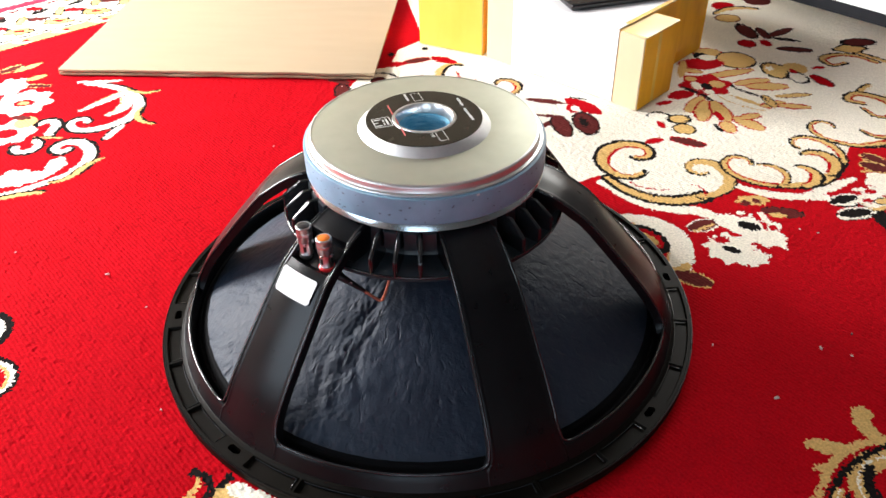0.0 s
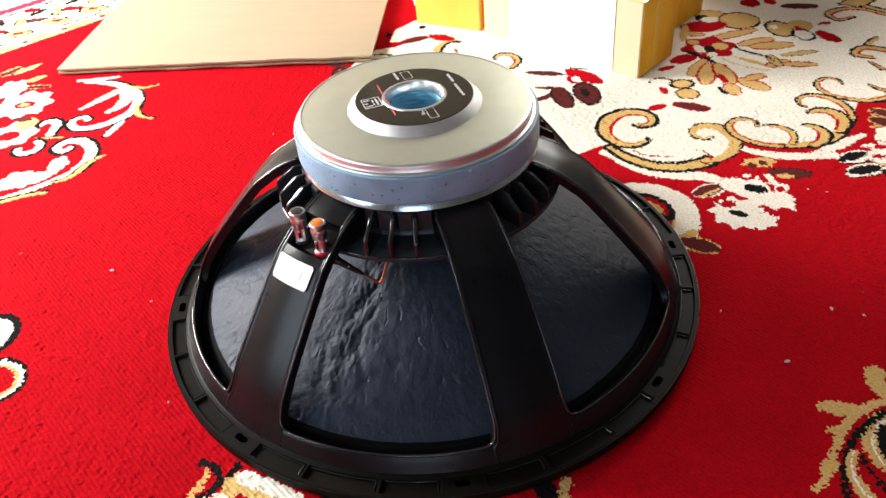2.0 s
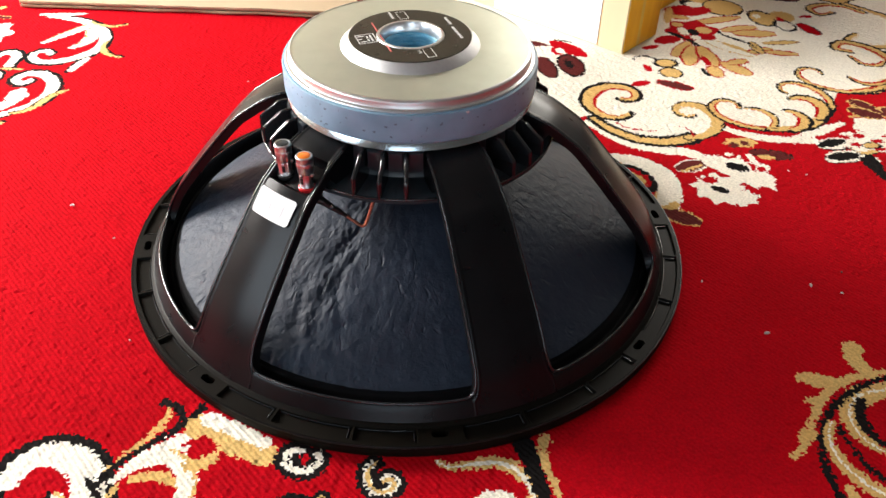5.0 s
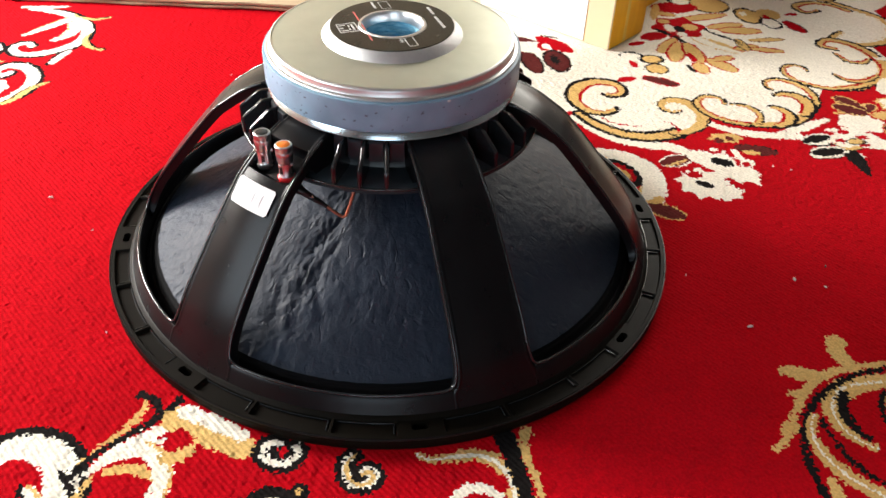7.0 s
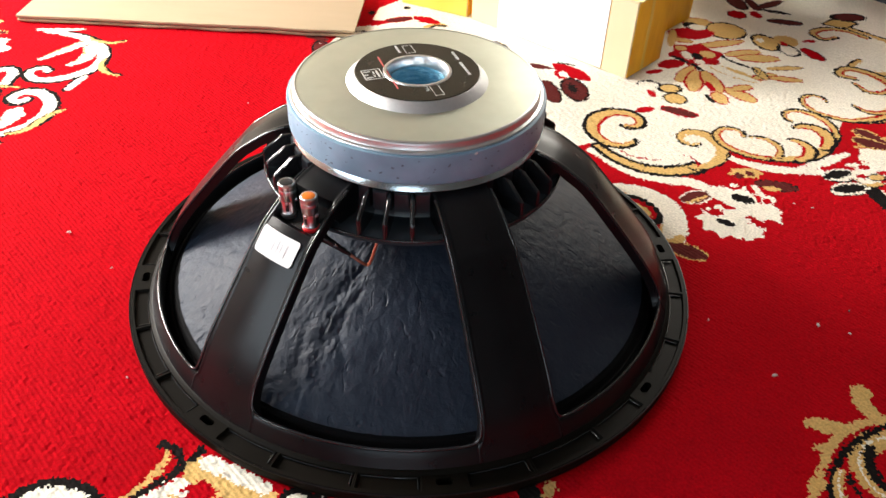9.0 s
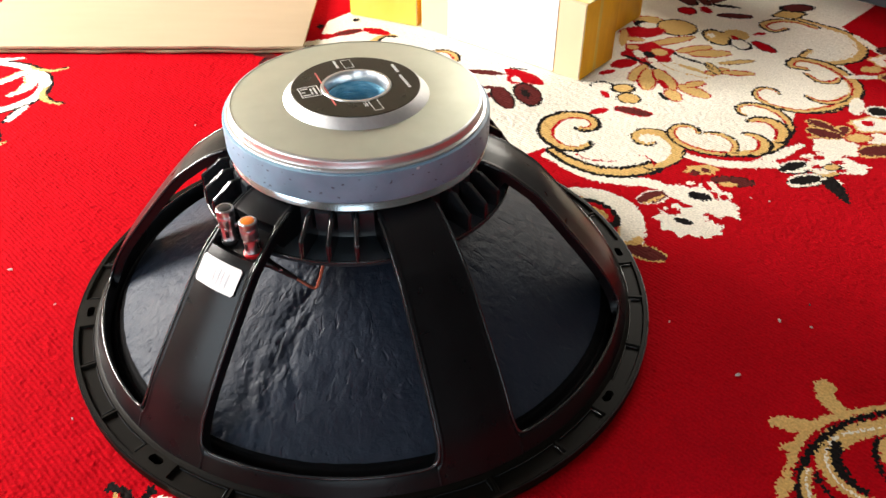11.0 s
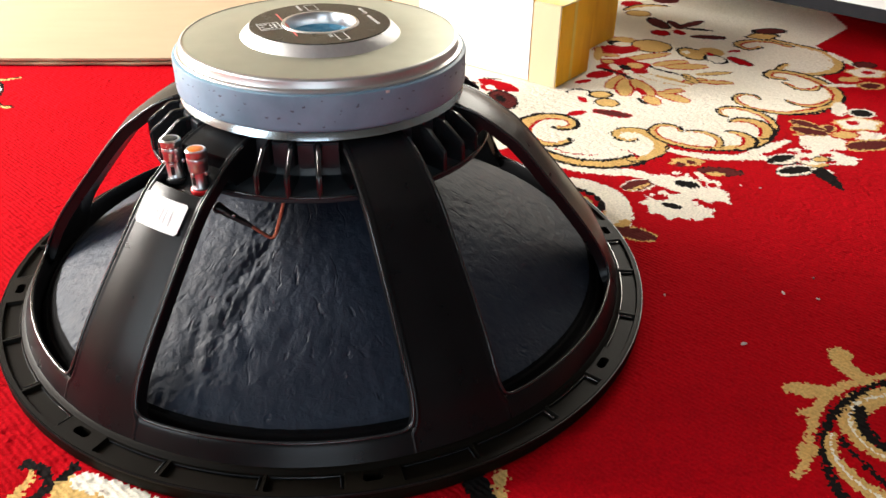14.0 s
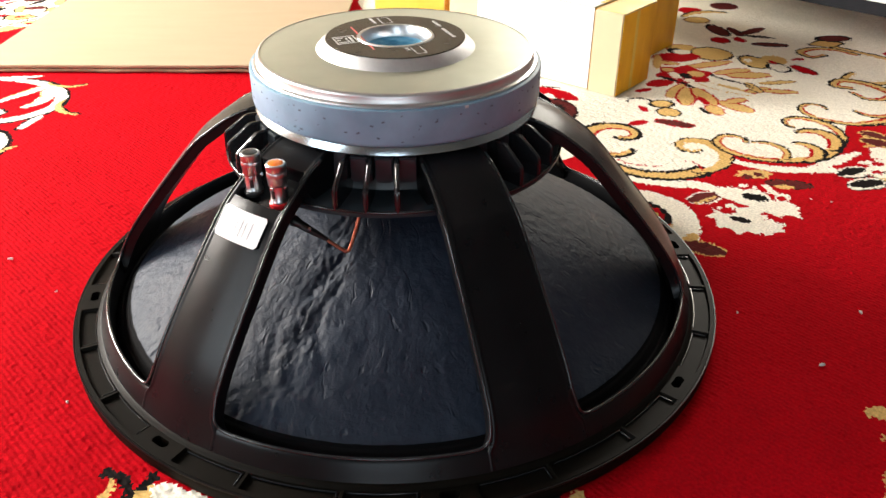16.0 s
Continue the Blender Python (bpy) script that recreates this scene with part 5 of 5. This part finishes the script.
def outline_box(p, a, b, line=0.00035):
    for u, v, l, w in ((a / 2, 0, a, line), (a / 2, b, a, line), (0, b / 2, line, b), (a, b / 2, line, b)):
        badge_bar(*at_badge(p, u, v), l, w)


outline_box((-0.0080, 0.0400), 0.0130, 0.0068)
outline_box((0.0055, -0.0230), 0.0155, 0.0062)
word = bpy.data.curves.new("type_word", "FONT")
word.body, word.size, word.extrude = "TYPE", 0.0036, 0.00006
word_ob = new("type_word", word)
bpy.context.view_layer.update()
word_mesh = bpy.data.meshes.new_from_object(word_ob.evaluated_get(bpy.context.evaluated_depsgraph_get()))
bpy.data.objects.remove(word_ob)
type_word = link_mesh("printed_word", word_mesh, PRINT, bpy.data.objects["badge"])
type_word.matrix_basis = pose(0.0015, -0.0245, TOP, 0, 0, READ)
# emblem: framed block of plain strokes
for u, v, l, w in ((0.0, -0.0066, 0.0150, 0.0007), (0.0, 0.0066, 0.0150, 0.0007), (-0.0072, 0.0, 0.0007, 0.0132), (0.0072, 0.0, 0.0007, 0.0132),
                   (-0.0045, -0.0030, 0.0012, 0.0050), (0.0045, -0.0030, 0.0012, 0.0050), (0.0, -0.0045, 0.0012, 0.0028), (0.0, 0.0038, 0.0100, 0.0014), (-0.0022, 0.0012, 0.0036, 0.0012), (0.0030, 0.0010, 0.0030, 0.0012)):
    badge_bar(*at_badge((-0.0322, -0.0045), u, v), l, w)

# lead wire from the neck to its glued joint on the cone
lead = part("lead_wire", tube([tuple(p) for p in glide([(-0.0315, -0.0850, 0.1075), (-0.0335, -0.0870, 0.1000), (-0.0385, -0.0900, 0.0860), (-0.0410, -0.0905, 0.0830), (-0.0445, -0.0890, 0.0840), (-0.0535, -0.0855, 0.0900)], 28)],
                              [0.0011] * 28, 8), COPPER, driver, "braided copper lead wire")
sleeve = part("glued_sleeve", tube([tuple(p) for p in glide([(-0.0520, -0.0860, 0.0892), (-0.0570, -0.0840, 0.0920), (-0.0640, -0.0805, 0.0955), (-0.0700, -0.0780, 0.0990), (-0.0730, -0.0760, 0.1000)], 16)],
                          [0.0012, 0.0014, 0.0016, 0.0018, 0.0020, 0.0021, 0.0022, 0.0024, 0.0026, 0.0028, 0.0029, 0.0034, 0.0038, 0.0038, 0.0032, 0.0018], 10), GLUE, driver, "black glued sleeve")
for joint in (lead, sleeve):
    joint.location.z = 0.0032
part("solder_spot", tube([(-0.0622, -0.0828, 0.0987), (-0.0632, -0.0836, 0.1002)], [0.0013, 0.0008], 8), SOLDER, driver)
part("chip", box(-0.0012, -0.0004, -0.0008, 0.0012, 0.0004, 0.0008, 0.0003, 1), PRINT, driver, "pale chip on the magnet's edge").matrix_basis = pose(0.0315, -0.0889, 0.1735, 0, 0, 18)

# pits on the magnet's rim
rnd = random.Random(4)
for k in range(60):
    a = rnd.uniform(-175, -5)
    w = rnd.uniform(0.0003, 0.0010)
    pit = part("pit", box(-w, -0.00012, -w * 0.5, w, 0.00012, w * 0.5), PIT, driver)
    q = polar(a, 0.09375, rnd.uniform(0.156, 0.172))
    pit.matrix_basis = pose(q.x + MAGNET_SHIFT, q.y, q.z, 0, rnd.uniform(-25, 25), a + 90)

# ---- things on the low table ----
handle = tagged(new("red_handle"), "red plastic handle lying on the white table", "tool")
handle.matrix_basis = table.matrix_basis @ pose(0.304, 0.062, 0.0800, 0, 0, 38)
part("grip", box(0, -0.006, 0, 0.070, 0.006, 0.011, 0.003, 3), REDPLASTIC, handle)
part("tip", box(0.068, -0.005, 0.001, 0.090, 0.005, 0.010, 0.002, 2), DARKCAP, handle)


def soft_slab(w, d, h, seed):
    bm = box(0, 0, 0, w, d, h, min(w, d, h) * 0.4, 3)
    bmesh.ops.subdivide_edges(bm, edges=list(bm.edges), cuts=4, use_grid_fill=True)
    for v in bm.verts:
        if v.co.z > 0.004:
            v.co.z += 0.006 * noise.noise(v.co * 16 + Vector((seed, 0, 0)))
        v.co.y += 0.010 * noise.noise(v.co * 9 + Vector((0, seed, 0)))
    return bm


bag = tagged(new("fabric_bag"), "crumpled black fabric bag on the white table", "bag")
bag.matrix_basis = table.matrix_basis @ pose(0.150, 0.172, 0.0802, 0, 0, -16)
part("body", soft_slab(0.50, 0.26, 0.030, 3.0), BAG, bag, "", 60)
part("strap", box(0.02, 0.04, 0.028, 0.46, 0.065, 0.036, 0.002, 2), BAG, bag)

# crumbs of lint on the carpet
for k, (x, y) in enumerate(((-0.300, 0.078), (-0.158, 0.305), (-0.219, -0.102), (-0.077, 0.456), (-0.400, 0.125), (0.322, -0.096), (0.343, -0.108), (0.262, -0.145), (0.234, -0.082),
                            (0.381, 0.068), (0.396, 0.060), (-0.254, 0.025), (-0.356, -0.111), (-0.142, -0.193), (-0.048, -0.250), (0.356, -0.083))):
    bm = bmesh.new()
    bmesh.ops.create_icosphere(bm, subdivisions=1, radius=0.0017 if k in (0, 5, 7) else 0.0010)
    for v in bm.verts:
        v.co = Vector((v.co.x * 1.5, v.co.y * 0.8, v.co.z * 0.6)) * (1 + 0.5 * noise.noise(v.co * 900 + Vector((k, 0, 0))))
    crumb = tagged(part("lint_crumb", bm, LINT if k != 15 else DARKCAP), "tiny pale crumb of lint on the carpet", "lint", "crumbs on the carpet")
    crumb.matrix_basis = pose(x, y, 0.0012, 0, 0, 53 * k)
